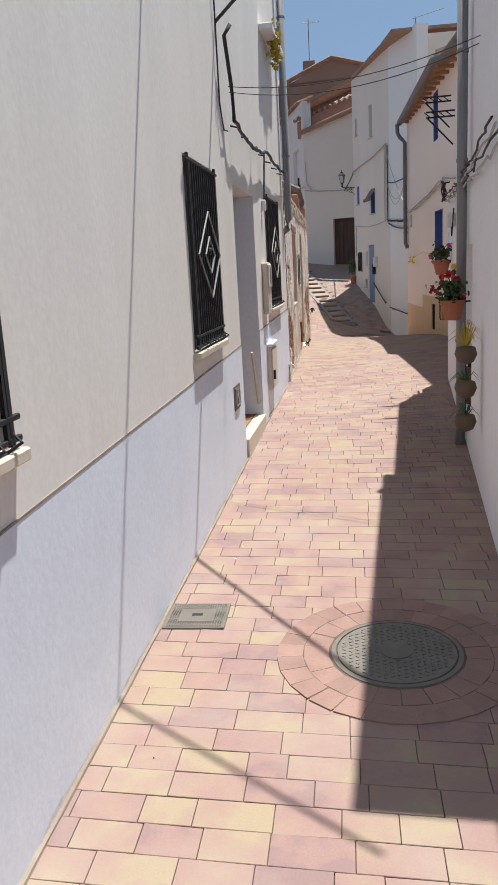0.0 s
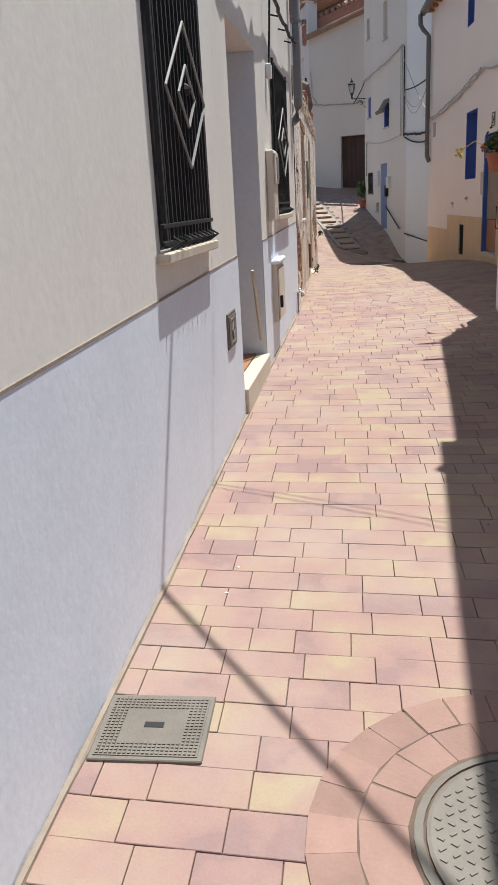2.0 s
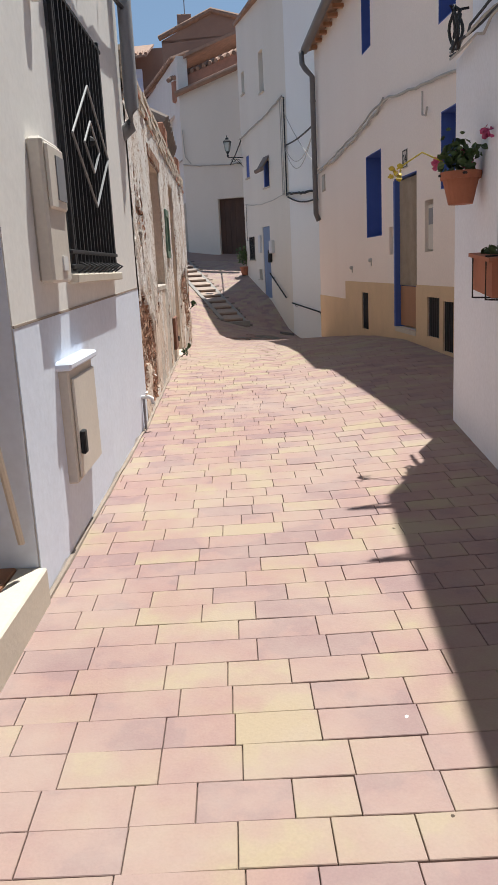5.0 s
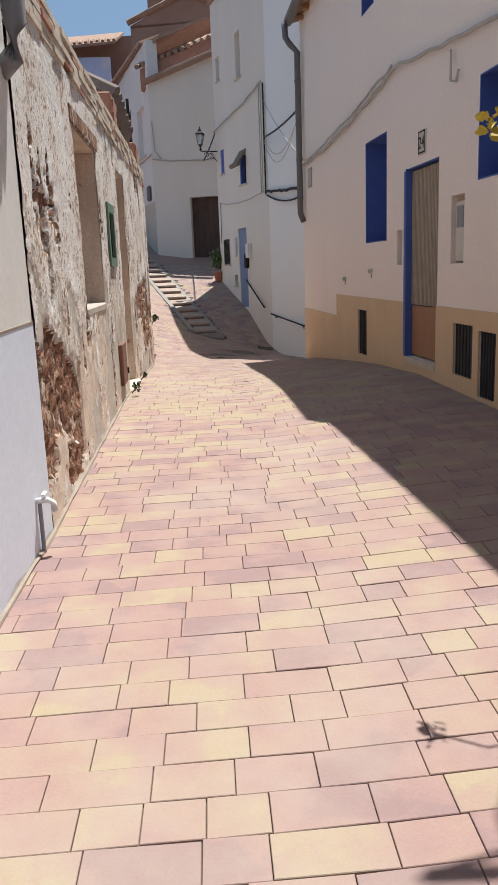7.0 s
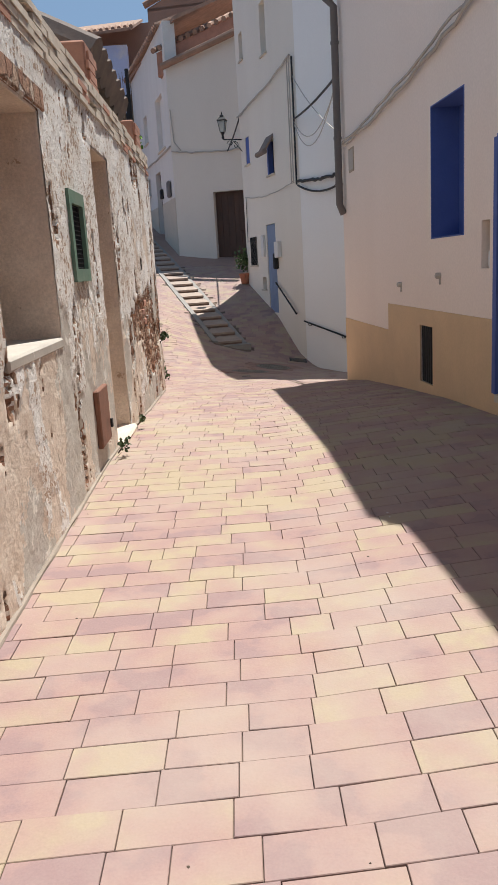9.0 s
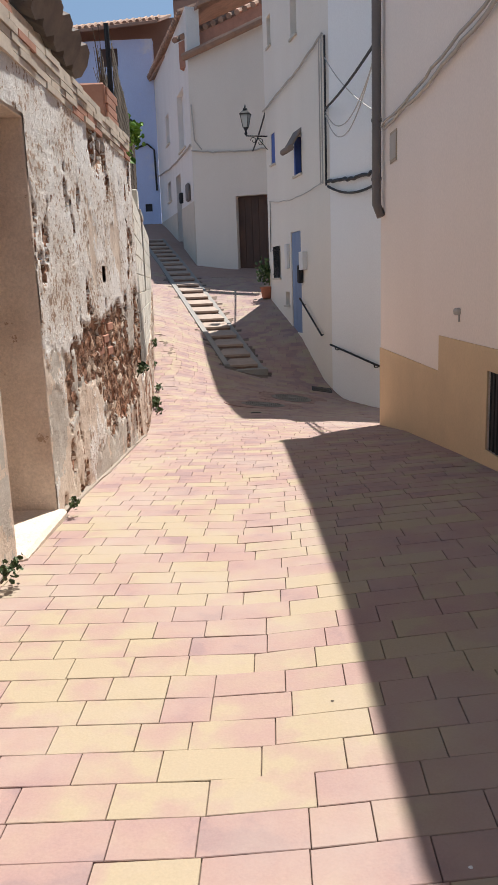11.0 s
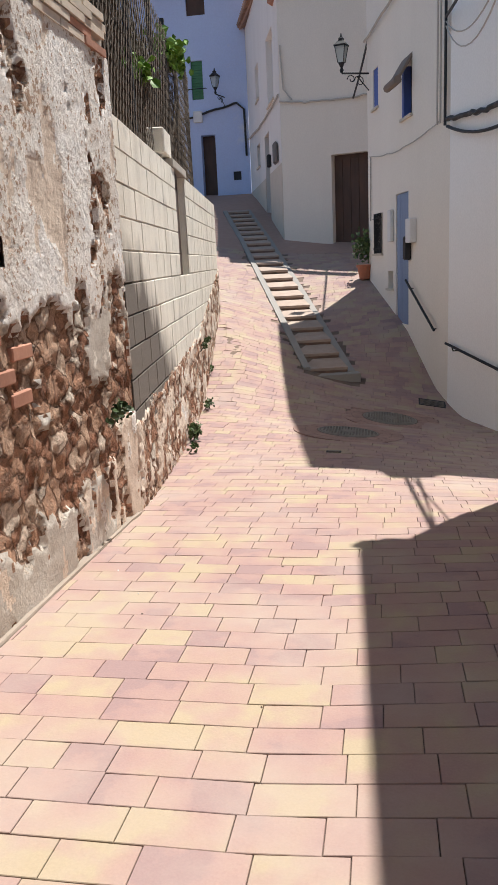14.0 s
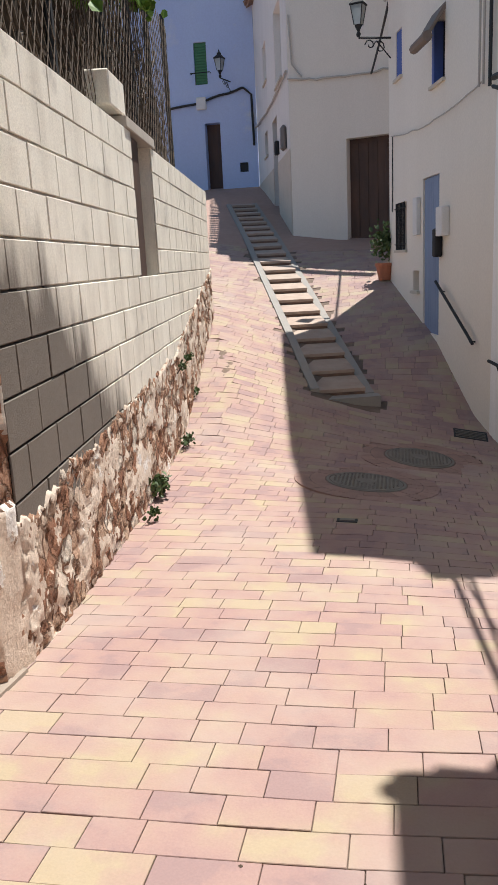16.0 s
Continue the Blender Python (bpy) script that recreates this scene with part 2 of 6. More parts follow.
RIGHTW = material("lime_wash", (0.87, 0.88, 0.925), 0.9, (0.80, 0.81, 0.86), 1.3, 40, 0.35, amount=0.9)
IVORY = material("ivory_plaster", (0.86, 0.80, 0.71), 0.9, (0.76, 0.70, 0.61), 0.7, 40, 0.16, amount=0.9, streak=True)
GREYW = material("grey_white_plaster", (0.82, 0.76, 0.68), 0.9, (0.72, 0.66, 0.58), 0.7, 40, 0.18, amount=0.9, streak=True)
BLUEW = material("worn_blue_limewash", (0.50, 0.60, 0.82), 0.9, (0.66, 0.68, 0.74), 0.9, 25, 0.3, amount=0.6, third=(0.47, 0.56, 0.80))
STONE = rubble_material("rubble_stone")
OLDPL = flaking_material("flaking_limewash", (0.89, 0.85, 0.81), (0.75, 0.67, 0.59), (0.42, 0.285, 0.20), 0.555, 24.0)
GREYPL = flaking_material("grey_cement_render", (0.60, 0.55, 0.49), (0.46, 0.40, 0.34), (0.74, 0.68, 0.60), 0.60, 5.0)
PINKPL = flaking_material("weathered_pink_render", (0.76, 0.64, 0.53), (0.62, 0.49, 0.39), (0.40, 0.27, 0.19), 0.66, 8.0)
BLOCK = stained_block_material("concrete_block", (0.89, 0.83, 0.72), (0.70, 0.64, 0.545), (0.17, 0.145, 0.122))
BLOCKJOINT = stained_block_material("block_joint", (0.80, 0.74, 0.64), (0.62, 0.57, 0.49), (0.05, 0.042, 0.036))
# darker than the tread stone: the risers' shade is put into this brown
RISER = material("shaded_riser_brick", (0.28, 0.18, 0.14), 0.9, (0.20, 0.13, 0.10), 8, 60, 0.3, vary=0.15)
MORTAR = material("mortar", (0.52, 0.47, 0.40), 0.95, None, 6, 80, 0.5)
JOINT = material("sandy_joint", (0.20, 0.14, 0.105), 0.95, (0.10, 0.07, 0.055), 5, 120, 0.4)
PAVER = paver_material("clay_paver")
RAMP = material("far_clay_paving", (0.36, 0.235, 0.188), 0.85, (0.31, 0.195, 0.157), 6, 60, 0.3)
STEP = material("worn_step_stone", (0.44, 0.345, 0.28), 0.9, (0.35, 0.26, 0.21), 5, 60, 0.4, vary=0.08)
KERB = material("grey_stone_border", (0.29, 0.265, 0.24), 0.85, None, 4, 60, 0.3)
WORNBASE = material("rough_worn_base", (0.70, 0.70, 0.71), 0.95, (0.42, 0.39, 0.35), 5, 60, 0.6, amount=0.8)
FILLET = material("dirty_cement_and_shadow_line", (0.33, 0.27, 0.22), 0.95, (0.24, 0.19, 0.15), 4, 60, 0.4)
CEMENT = material("pale_cement", (0.50, 0.45, 0.39), 0.95, (0.40, 0.35, 0.30), 4, 60, 0.4)
THINBRICK = material("pale_hollow_brick", (0.66, 0.57, 0.47), 0.95, (0.52, 0.42, 0.33), 5, 60, 0.5, vary=0.08)
BRICK = material("red_brick", (0.50, 0.25, 0.17), 0.9, (0.38, 0.18, 0.12), 6, 60, 0.4, vary=0.15)
TILE = material("roof_tile", (0.44, 0.27, 0.19), 0.9, (0.28, 0.18, 0.13), 5, 50, 0.4, vary=0.2)
DARKTILE = material("old_dark_tile", (0.22, 0.17, 0.14), 0.95, (0.12, 0.10, 0.09), 5, 50, 0.5)
BROWNW = material("bare_earth_render", (0.36, 0.23, 0.17), 0.95, (0.26, 0.16, 0.12), 1.2, 30, 0.5, amount=0.8)
IRON = material("black_iron", (0.016, 0.016, 0.018), 0.75, None, 8, 90, 0.15)
SILVER = material("bare_bright_steel", (0.30, 0.30, 0.30), 0.7, None, 8, 90, 0.05)
RINGPAVER = material("rose_ring_paver", (0.35, 0.215, 0.175), 0.8, (0.28, 0.17, 0.14), 7, 90, 0.4, vary=0.14)
CASTIRON = material("cast_iron", (0.185, 0.165, 0.138), 0.6, (0.13, 0.112, 0.094), 6, 120, 0.3)
PIPE = material("grey_pipe", (0.26, 0.26, 0.27), 0.55, (0.21, 0.21, 0.22), 3, 60, 0.1)
BROWNPIPE = material("brown_grey_pipe", (0.17, 0.15, 0.14), 0.55, None, 3, 60, 0.1)
CABLE = material("black_cable", (0.02, 0.02, 0.022), 0.6, None, 6, 90, 0.1)
PALECABLE = material("painted_cable", (0.50, 0.46, 0.41), 0.8, None, 6, 90, 0.1)
BLUE = material("cobalt_paint", (0.075, 0.13, 0.40), 0.7, (0.06, 0.11, 0.35), 3, 60, 0.15)
BLUEDOOR = material("grey_blue_boards", (0.22, 0.29, 0.43), 0.7, (0.18, 0.24, 0.37), 4, 60, 0.2, streak=True)
WOOD = material("brown_wood", (0.095, 0.05, 0.033), 0.65, (0.06, 0.032, 0.022), 6, 70, 0.3, streak=True)
TANWOOD = material("light_brown_panel", (0.36, 0.17, 0.085), 0.65, None, 5, 70, 0.2, streak=True)
CURTAIN = material("beige_bead_curtain", (0.46, 0.38, 0.29), 0.8, (0.38, 0.31, 0.23), 8, 120, 0.3)
# near-black stands in for shade inside windows and holes; vent panels share it
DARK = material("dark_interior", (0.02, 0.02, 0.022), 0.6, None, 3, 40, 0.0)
SILL = material("stone_sill", (0.62, 0.55, 0.45), 0.85, None, 5, 60, 0.25)
BOX = material("beige_meter_box", (0.66, 0.60, 0.52), 0.6, None, 3, 60, 0.08)
GREEN = material("green_frame", (0.10, 0.20, 0.14), 0.7, (0.16, 0.22, 0.16), 6, 60, 0.3)
SHUTTER = material("green_shutter", (0.07, 0.22, 0.10), 0.6, None, 6, 60, 0.1)
RUST = material("rusty_door", (0.26, 0.11, 0.07), 0.8, (0.17, 0.08, 0.05), 8, 70, 0.4)
POT = material("terracotta_pot", (0.42, 0.15, 0.08), 0.75, (0.36, 0.13, 0.07), 6, 60, 0.15)
DARKPOT = material("dark_clay_jar", (0.13, 0.09, 0.06), 0.7, None, 5, 60, 0.3)
LEAF = material("leaf_green", (0.07, 0.12, 0.03), 0.6, (0.05, 0.08, 0.025), 20, 90, 0.1, vary=0.3)
VINE = material("bright_vine_leaf", (0.16, 0.30, 0.03), 0.6, (0.11, 0.2, 0.025), 20, 90, 0.1, vary=0.3)
RED = material("red_petal", (0.50, 0.02, 0.025), 0.6, None, 20, 90, 0.05, vary=0.3)
PINK = material("pink_petal", (0.62, 0.09, 0.22), 0.6, None, 20, 90, 0.05, vary=0.3)
YELLOW = material("yellow_leaf", (0.55, 0.42, 0.05), 0.6, None, 20, 90, 0.05, vary=0.2)
TWIG = material("dry_twigs", (0.12, 0.085, 0.06), 0.9, (0.08, 0.06, 0.045), 10, 90, 0.3)
CERAMIC = material("house_number_tile", (0.62, 0.55, 0.47), 0.35, None, 8, 90, 0.05)
WHITE = material("white_box", (0.75, 0.74, 0.72), 0.6, None, 4, 60, 0.05)
AWNING = material("brown_roller_blind", (0.22, 0.17, 0.14), 0.8, None, 8, 90, 0.3)
GLASS = glass_material("dark_glass", (0.10, 0.12, 0.13))
LAMPGLASS = glass_material("lamp_glass", (0.75, 0.80, 0.78))


# ---- building helpers ----
def part(name, bm, mats, parent=None, label="", smooth=False, m=None):
    me = bpy.data.meshes.new(name)
    bmesh.ops.recalc_face_normals(bm, faces=bm.faces)
    bm.to_mesh(me)
    bm.free()
    for x in (mats if isinstance(mats, (list, tuple)) else [mats]):
        me.materials.append(x)
    if smooth:
        me.polygons.foreach_set("use_smooth", [True] * len(me.polygons))
    ob = new(name, me)
    if parent is not None:
        ob.parent = parent
    if m is not None:
        ob.matrix_basis = m
    if label:
        ob["label"] = label
    return ob


def thing(name, label, category, at=None, group="", kind=""):
    ob = new(name)
    ob.empty_display_size = 0.1
    if at is not None:
        ob.matrix_basis = at
    return tagged(ob, label, category, group, kind)


def box(bm, x0, x1, y0, y1, z0, z1, bevel=0.0, m=None, mat=0):
    r = bmesh.ops.create_cube(bm, size=1)
    vs = r["verts"]
    bmesh.ops.transform(bm, matrix=Matrix.Translation(((x0 + x1) / 2, (y0 + y1) / 2, (z0 + z1) / 2)) @ Matrix.Diagonal((x1 - x0, y1 - y0, z1 - z0, 1)), verts=vs)
    fs = set(f for v in vs for f in v.link_faces)
    if bevel:
        es = list(set(e for v in vs for e in v.link_edges))
        out = bmesh.ops.bevel(bm, geom=es, offset=bevel, segments=1, affect="EDGES")
        vs = list(set(out["verts"]) | set(v for v in vs if v.is_valid))
        fs = set(out["faces"])
        vs = list(set(v for f in fs for v in f.verts))
    if m is not None:
        bmesh.ops.transform(bm, matrix=m, verts=vs)
    for v in vs:
        for f in v.link_faces:
            f.material_index = mat
    return bm


def boxbm(*a, **k):
    return box(bmesh.new(), *a, **k)


def tube(bm, pts, r, n=8, r2=None, cap=True):
    """A round bar along points."""
    pts = [Vector(p) for p in pts]
    rings = []
    for i, p in enumerate(pts):
        d = (pts[min(i + 1, len(pts) - 1)] - pts[max(i - 1, 0)]).normalized()
        u = d.cross(Vector((0, 0, 1)) if abs(d.z) < 0.9 else Vector((1, 0, 0))).normalized()
        v = d.cross(u)
        rr = r if r2 is None else r + (r2 - r) * i / (len(pts) - 1)
        rings.append([bm.verts.new(p + rr * (math.cos(2 * math.pi * k / n) * u + math.sin(2 * math.pi * k / n) * v)) for k in range(n)])
    for a, b in zip(rings, rings[1:]):
        for k in range(n):
            bm.faces.new((a[k], a[(k + 1) % n], b[(k + 1) % n], b[k]))
    if cap and n > 2:
        bm.faces.new(rings[0][::-1])
        bm.faces.new(rings[-1])
    return bm


def lathe(bm, profile, n=20, at=(0, 0, 0)):
    rings = [[bm.verts.new((at[0] + r * math.cos(2 * math.pi * k / n), at[1] + r * math.sin(2 * math.pi * k / n), at[2] + z)) for k in range(n)] for r, z in profile]
    for a, b in zip(rings, rings[1:]):
        for k in range(n):
            bm.faces.new((a[k], a[(k + 1) % n], b[(k + 1) % n], b[k]))
    bm.faces.new(rings[0][::-1])
    bm.faces.new(rings[-1])
    return bm


def sag(a, b, drop, n=14, wob=0.0, seed=0):
    a, b = Vector(a), Vector(b)
    return [a.lerp(b, i / n) - Vector((0, 0, drop * 4 * (i / n) * (1 - i / n))) + (wob * noise.noise_vector(Vector((i * 0.9, seed, 0.3))) if 0 < i < n else Vector()) for i in range(n + 1)]


class Line:
    """A wall's face in plan, from a to b. s runs along it in metres, d stands out from it towards the side of n."""

    def __init__(self, a, b, side):
        self.a, self.b = Vector((*a, 0)), Vector((*b, 0))
        self.u = (self.b - self.a).normalized()
        self.n = Vector((-self.u.y, self.u.x, 0)) * side
        self.len = (self.b - self.a).length

    def p(self, s, d, z):
        return self.a + self.u * s + self.n * d + Vector((0, 0, z))

    def m(self, s=0.0, d=0.0, z=0.0):
        """Local x along the wall, y out of it, z up."""
        o = self.p(s, d, z)
        return Matrix(((self.u.x, self.n.x, 0, o.x), (self.u.y, self.n.y, 0, o.y), (0, 0, 1, o.z), (0, 0, 0, 1)))

    def s_at_y(self, y):
        return (y - self.a.y) / self.u.y


def wall_bm(line, s0, s1, z0, z1, holes=(), thick=0.3, d=0.0, cell=0.0):
    """A wall with real openings: holes are (s0, s1, z0, z1)."""
    bm = bmesh.new()
    ss = sorted({s0, s1, *[min(max(h[i], s0), s1) for h in holes for i in (0, 1)]})
    zs = sorted({z0, z1, *[min(max(h[i], z0), z1) for h in holes for i in (2, 3)]})
    vs = {}

    def v(i, j, k):
        if (i, j, k) not in vs:
            vs[i, j, k] = bm.verts.new(line.p(ss[i], d if k == 0 else d - thick, zs[j]))
        return vs[i, j, k]

    def solid(i, j):
        if not (0 <= i < len(ss) - 1 and 0 <= j < len(zs) - 1):
            return False
        s, z = (ss[i] + ss[i + 1]) / 2, (zs[j] + zs[j + 1]) / 2
        return not any(h[0] < s < h[1] and h[2] < z < h[3] for h in holes)

    for i in range(len(ss) - 1):
        for j in range(len(zs) - 1):
            if not solid(i, j):
                continue
            for k in (0, 1):
                bm.faces.new((v(i, j, k), v(i + 1, j, k), v(i + 1, j + 1, k), v(i, j + 1, k)))
            for di, dj, e in ((-1, 0, ((i, j), (i, j + 1))), (1, 0, ((i + 1, j), (i + 1, j + 1))), (0, -1, ((i, j), (i + 1, j))), (0, 1, ((i, j + 1), (i + 1, j + 1)))):
                if not solid(i + di, j + dj):
                    p, q = e
                    bm.faces.new((v(*p, 0), v(*q, 0), v(*q, 1), v(*p, 1)))
    return bm


def prism(pts, z0s, z1s):
    """A solid over a plan outline, with a height for each corner."""
    bm = bmesh.new()
    lo = [bm.verts.new((x, y, z)) for (x, y), z in zip(pts, z0s)]
    hi = [bm.verts.new((x, y, z)) for (x, y), z in zip(pts, z1s)]
    bm.faces.new(lo[::-1])
    bm.faces.new(hi)
    for i in range(len(pts)):
        j = (i + 1) % len(pts)
        bm.faces.new((lo[i], lo[j], hi[j], hi[i]))
    return bm


def leaf_cloud(bm, centre, size, n, leaf, rng):
    """Small folded leaves scattered in an uneven cluster."""
    for _ in range(n):
        p = Vector([rng.gauss(0, 0.45) for _ in range(3)])
        p = Vector((p.x * size[0], p.y * size[1], p.z * size[2])) + Vector(centre)
        q = Euler([rng.uniform(0, 6.28) for _ in range(3)]).to_matrix()
        a = leaf * rng.uniform(0.6, 1.3)
        w = [bm.verts.new(p + q @ Vector(c) * a) for c in ((0, -0.5, 0), (0.42, -0.1, 0.12), (0.3, 0.4, 0.1), (0, 0.6, -0.05), (-0.3, 0.4, 0.1), (-0.42, -0.1, 0.12))]
        bm.faces.new((w[0], w[1], w[2], w[3]))
        bm.faces.new((w[0], w[3], w[4], w[5]))
    return bm


# ---- lie of the ground ----
GY = [-12, 0, 3, 5, 8, 12, 15.5, 17, 18.4, 20.2, 21.4, 23.0, 24.8, 26.0, 26.9, 28.3, 30.7, 34.0, 37.6, 41.7, 60]
G_LEFT = [-0.45, -0.1, -0.03, 0.02, 0.13, 0.22, 0.26, 0.22, 0.13, 0.05, -0.06, -0.15, -0.1, 0.17, 0.42, 0.80, 1.35, 2.25, 2.97, 3.73, 7.0]
G_MID = [-0.45, -0.1, -0.03, 0.02, 0.13, 0.22, 0.25, 0.2, 0.11, 0.02, -0.08, -0.2, -0.32, -0.28, -0.10, 0.32, 1.05, 2.0, 2.95, 3.73, 7.0]
G_RIGHT = [-0.45, -0.1, -0.03, 0.02, 0.16, 0.30, 0.38, 0.31, 0.2, 0.04, -0.13, -0.35, -0.48, -0.52, -0.30, 0.42, 1.15, 1.9, 2.8, 3.7, 7.0]


def ground_z(x, y):
    a, b, c = (float(np.interp(y, GY, g)) for g in (G_LEFT, G_MID, G_RIGHT))
    xm = 0.3 if y < 26 else 0.3 - 0.3 * min(y - 26, 12)
    if x < xm:
        return b + (a - b) * min(1, (xm - x) / 1.6)
    return b + (c - b) * min(1, (x - xm) / 1.4)


# ---- plan: wall faces ----
LEFT = Line((-1.29, -6.0), (-0.885, 11.65), -1)
RUIN = Line((-0.885, 11.66), (-0.98, 20.5), -1)
YARD = Line((-0.985, 20.51), (-2.05, 28.4), -1)
RIGHT = Line((0.845, 3.9), (1.375, 10.95), 1)
HOUSE_C = Line((2.42, 10.3), (1.64, 21.44), 1)
HOUSE_B = Line((1.46, 26.4), (0.36, 30.75), 1)
B_SIDE = Line((2.15, 24.3), (1.455, 26.39), 1)
HOUSE_A = Line((2.5, 33.0), (-1.64, 34.3), 1)
HOUSE_W = Line((-1.645, 34.31), (-3.56, 41.69), 1)
HOUSE_BLUE = Line((-3.57, 41.7), (-9.5, 41.7), 1)


def ly(y):
    return LEFT.s_at_y(y)


def cy(y):
    return HOUSE_C.s_at_y(y)


def by(y):
    return HOUSE_B.s_at_y(y)


def ry(y):
    return RIGHT.s_at_y(y)


def ruy(y):
    return RUIN.s_at_y(y)


# ---- ground and pavement ----
bm = bmesh.new()
xs = sorted({-60, -20, -8, -5, -4, -3.2, 3.2, 8, 20, 60, *[round(-3 + 0.15 * i, 2) for i in range(41)]})
ys = sorted({-60.0, 60.0, 120.0, 300.0, *[float(v) for v in GY], *[-6 + 0.25 * i for i in range(216)]})
gv = [[bm.verts.new((x, y, ground_z(x, y) - (0.012 if y < 33.0 else 0.0))) for x in xs] for y in ys]
for j in range(len(ys) - 1):
    for i in range(len(xs) - 1):
        f = bm.faces.new((gv[j][i], gv[j][i + 1], gv[j + 1][i + 1], gv[j + 1][i]))
        f.material_index = 0 if ys[j] < 32.9 else 1
tagged(part("ground", bm, [JOINT, RAMP]), "sloping village street bed with sandy joints", "ground", kind="structure")


# ---- left white house ----
house_left = thing("white_house", "two-storey white plastered house with barred windows", "house")
DOOR_L = (ly(7.12), ly(8.42), 0.27, 2.62)
W1 = (ly(5.17), ly(6.13), 1.34, 2.63)
W2 = (ly(9.42), ly(10.6), 1.40, 2.73)
W0 = (ly(1.2), ly(2.3), 1.34, 2.63)
holes = [DOOR_L, W1, W2, W0]
part("wall", wall_bm(LEFT, 0, LEFT.len, -0.6, 6.6, holes, 0.5), PLASTER, house_left)
DZ = 1.17
bm = wall_bm(LEFT, 0, LEFT.len, -0.6, DZ, [DOOR_L], 0.03, 0.004)
for v in bm.verts:
    if v.co.z > 1.0:
        v.co.z += 0.019 * (v.co.y - 6.5)
for s0, s1 in ((0, DOOR_L[0]), (DOOR_L[1], LEFT.len)):
    tb = wall_bm(LEFT, s0, s1, DZ + 0.001, DZ + 0.011, [], 0.03, 0.006)
    for v in tb.verts:
        v.co.z += 0.019 * (v.co.y - 6.5)
    # dark strip stands in for the shadow under the overhanging upper plaster
    part("edge_line", tb, FILLET, house_left, "thin dark line drawn for the shadow at the dado top")
    wb = bmesh.new()
    prev = None
    n = int((s1 - s0) / 0.05)
    for i in range(n + 1):
        s = s0 + (s1 - s0) * i / n
        p = LEFT.p(s, 0, 0)
        z = ground_z(p.x, p.y)
        top = z + 0.02 + 0.035 * noise.fractal(Vector((s * 2.2, 4, 0)), 0.8, 2.0, 5)
        row = [wb.verts.new(LEFT.p(s, 0.0075, z - 0.05)), wb.verts.new(LEFT.p(s, 0.006, max(top, z + 0.015)))]
        if prev:
            for k in range(1):
                wb.faces.new((prev[k], prev[k + 1], row[k + 1], row[k]))
        prev = row
    part("worn_base", wb, WORNBASE, house_left, "rough grey worn strip at the wall foot")
part("dado", bm, DADO, house_left, "bluish white painted dado with a chipped base")
part("back_wall", boxbm(-6, -5.5, -6, 11.6, -0.6, 6.6), PLASTER, house_left)
part("roof", boxbm(-6.2, -0.75, -6, 11.8, 6.6, 6.8), TILE, house_left)
part("end_wall", boxbm(-5.5, -1.4, 11.35, 11.64, -0.6, 6.59), PLASTER, house_left)
part("doorway_recess", wall_bm(LEFT, DOOR_L[0] - 0.2, DOOR_L[1] + 0.2, 0.2, 2.8, [], 0.06, -0.72), DADO, house_left)
part("jamb", boxbm(DOOR_L[1] - 0.006, DOOR_L[1] - 0.001, -0.7, -0.005, 0.286, 2.615, m=LEFT.m()), DADO, house_left, "bluish white door jamb")
part("recess_side", boxbm(DOOR_L[1], DOOR_L[1] + 0.1, -0.72, -0.5, 0.2, 2.7, m=LEFT.m()), RIGHTW, house_left)
part("doorstep", boxbm(DOOR_L[0] + 0.003, DOOR_L[1] - 0.003, -0.09, 0.028, -0.3, 0.285, bevel=0.008, m=LEFT.m()), SILL, house_left, "pale stone doorstep")
part("threshold_tile", boxbm(DOOR_L[0] + 0.003, DOOR_L[1] - 0.003, -0.7, -0.094, -0.3, 0.288, bevel=0.004, m=LEFT.m()), TANWOOD, house_left, "terracotta tiled threshold")
part("riser", boxbm(DOOR_L[0] + 0.005, DOOR_L[1] - 0.005, -0.62, -0.45, 0.289, 0.40, bevel=0.006, m=LEFT.m()), TANWOOD, house_left, "terracotta inner step")
part("door_panel", boxbm(DOOR_L[0] + 0.1, DOOR_L[1] - 0.02, -0.70, -0.655, 0.4, 2.55, bevel=0.004, m=LEFT.m()), WOOD, house_left, "dark wooden front door")
bm = bmesh.new()
tube(bm, [LEFT.p(DOOR_L[1] - 0.10, -0.03, 0.42), LEFT.p(DOOR_L[1] - 0.22, -0.06, 1.0)], 0.014)
part("leaning_stick", bm, SILL, None)
tagged(bpy.data.objects["leaning_stick"], "thin wooden stick leaning in the doorway", "stick")


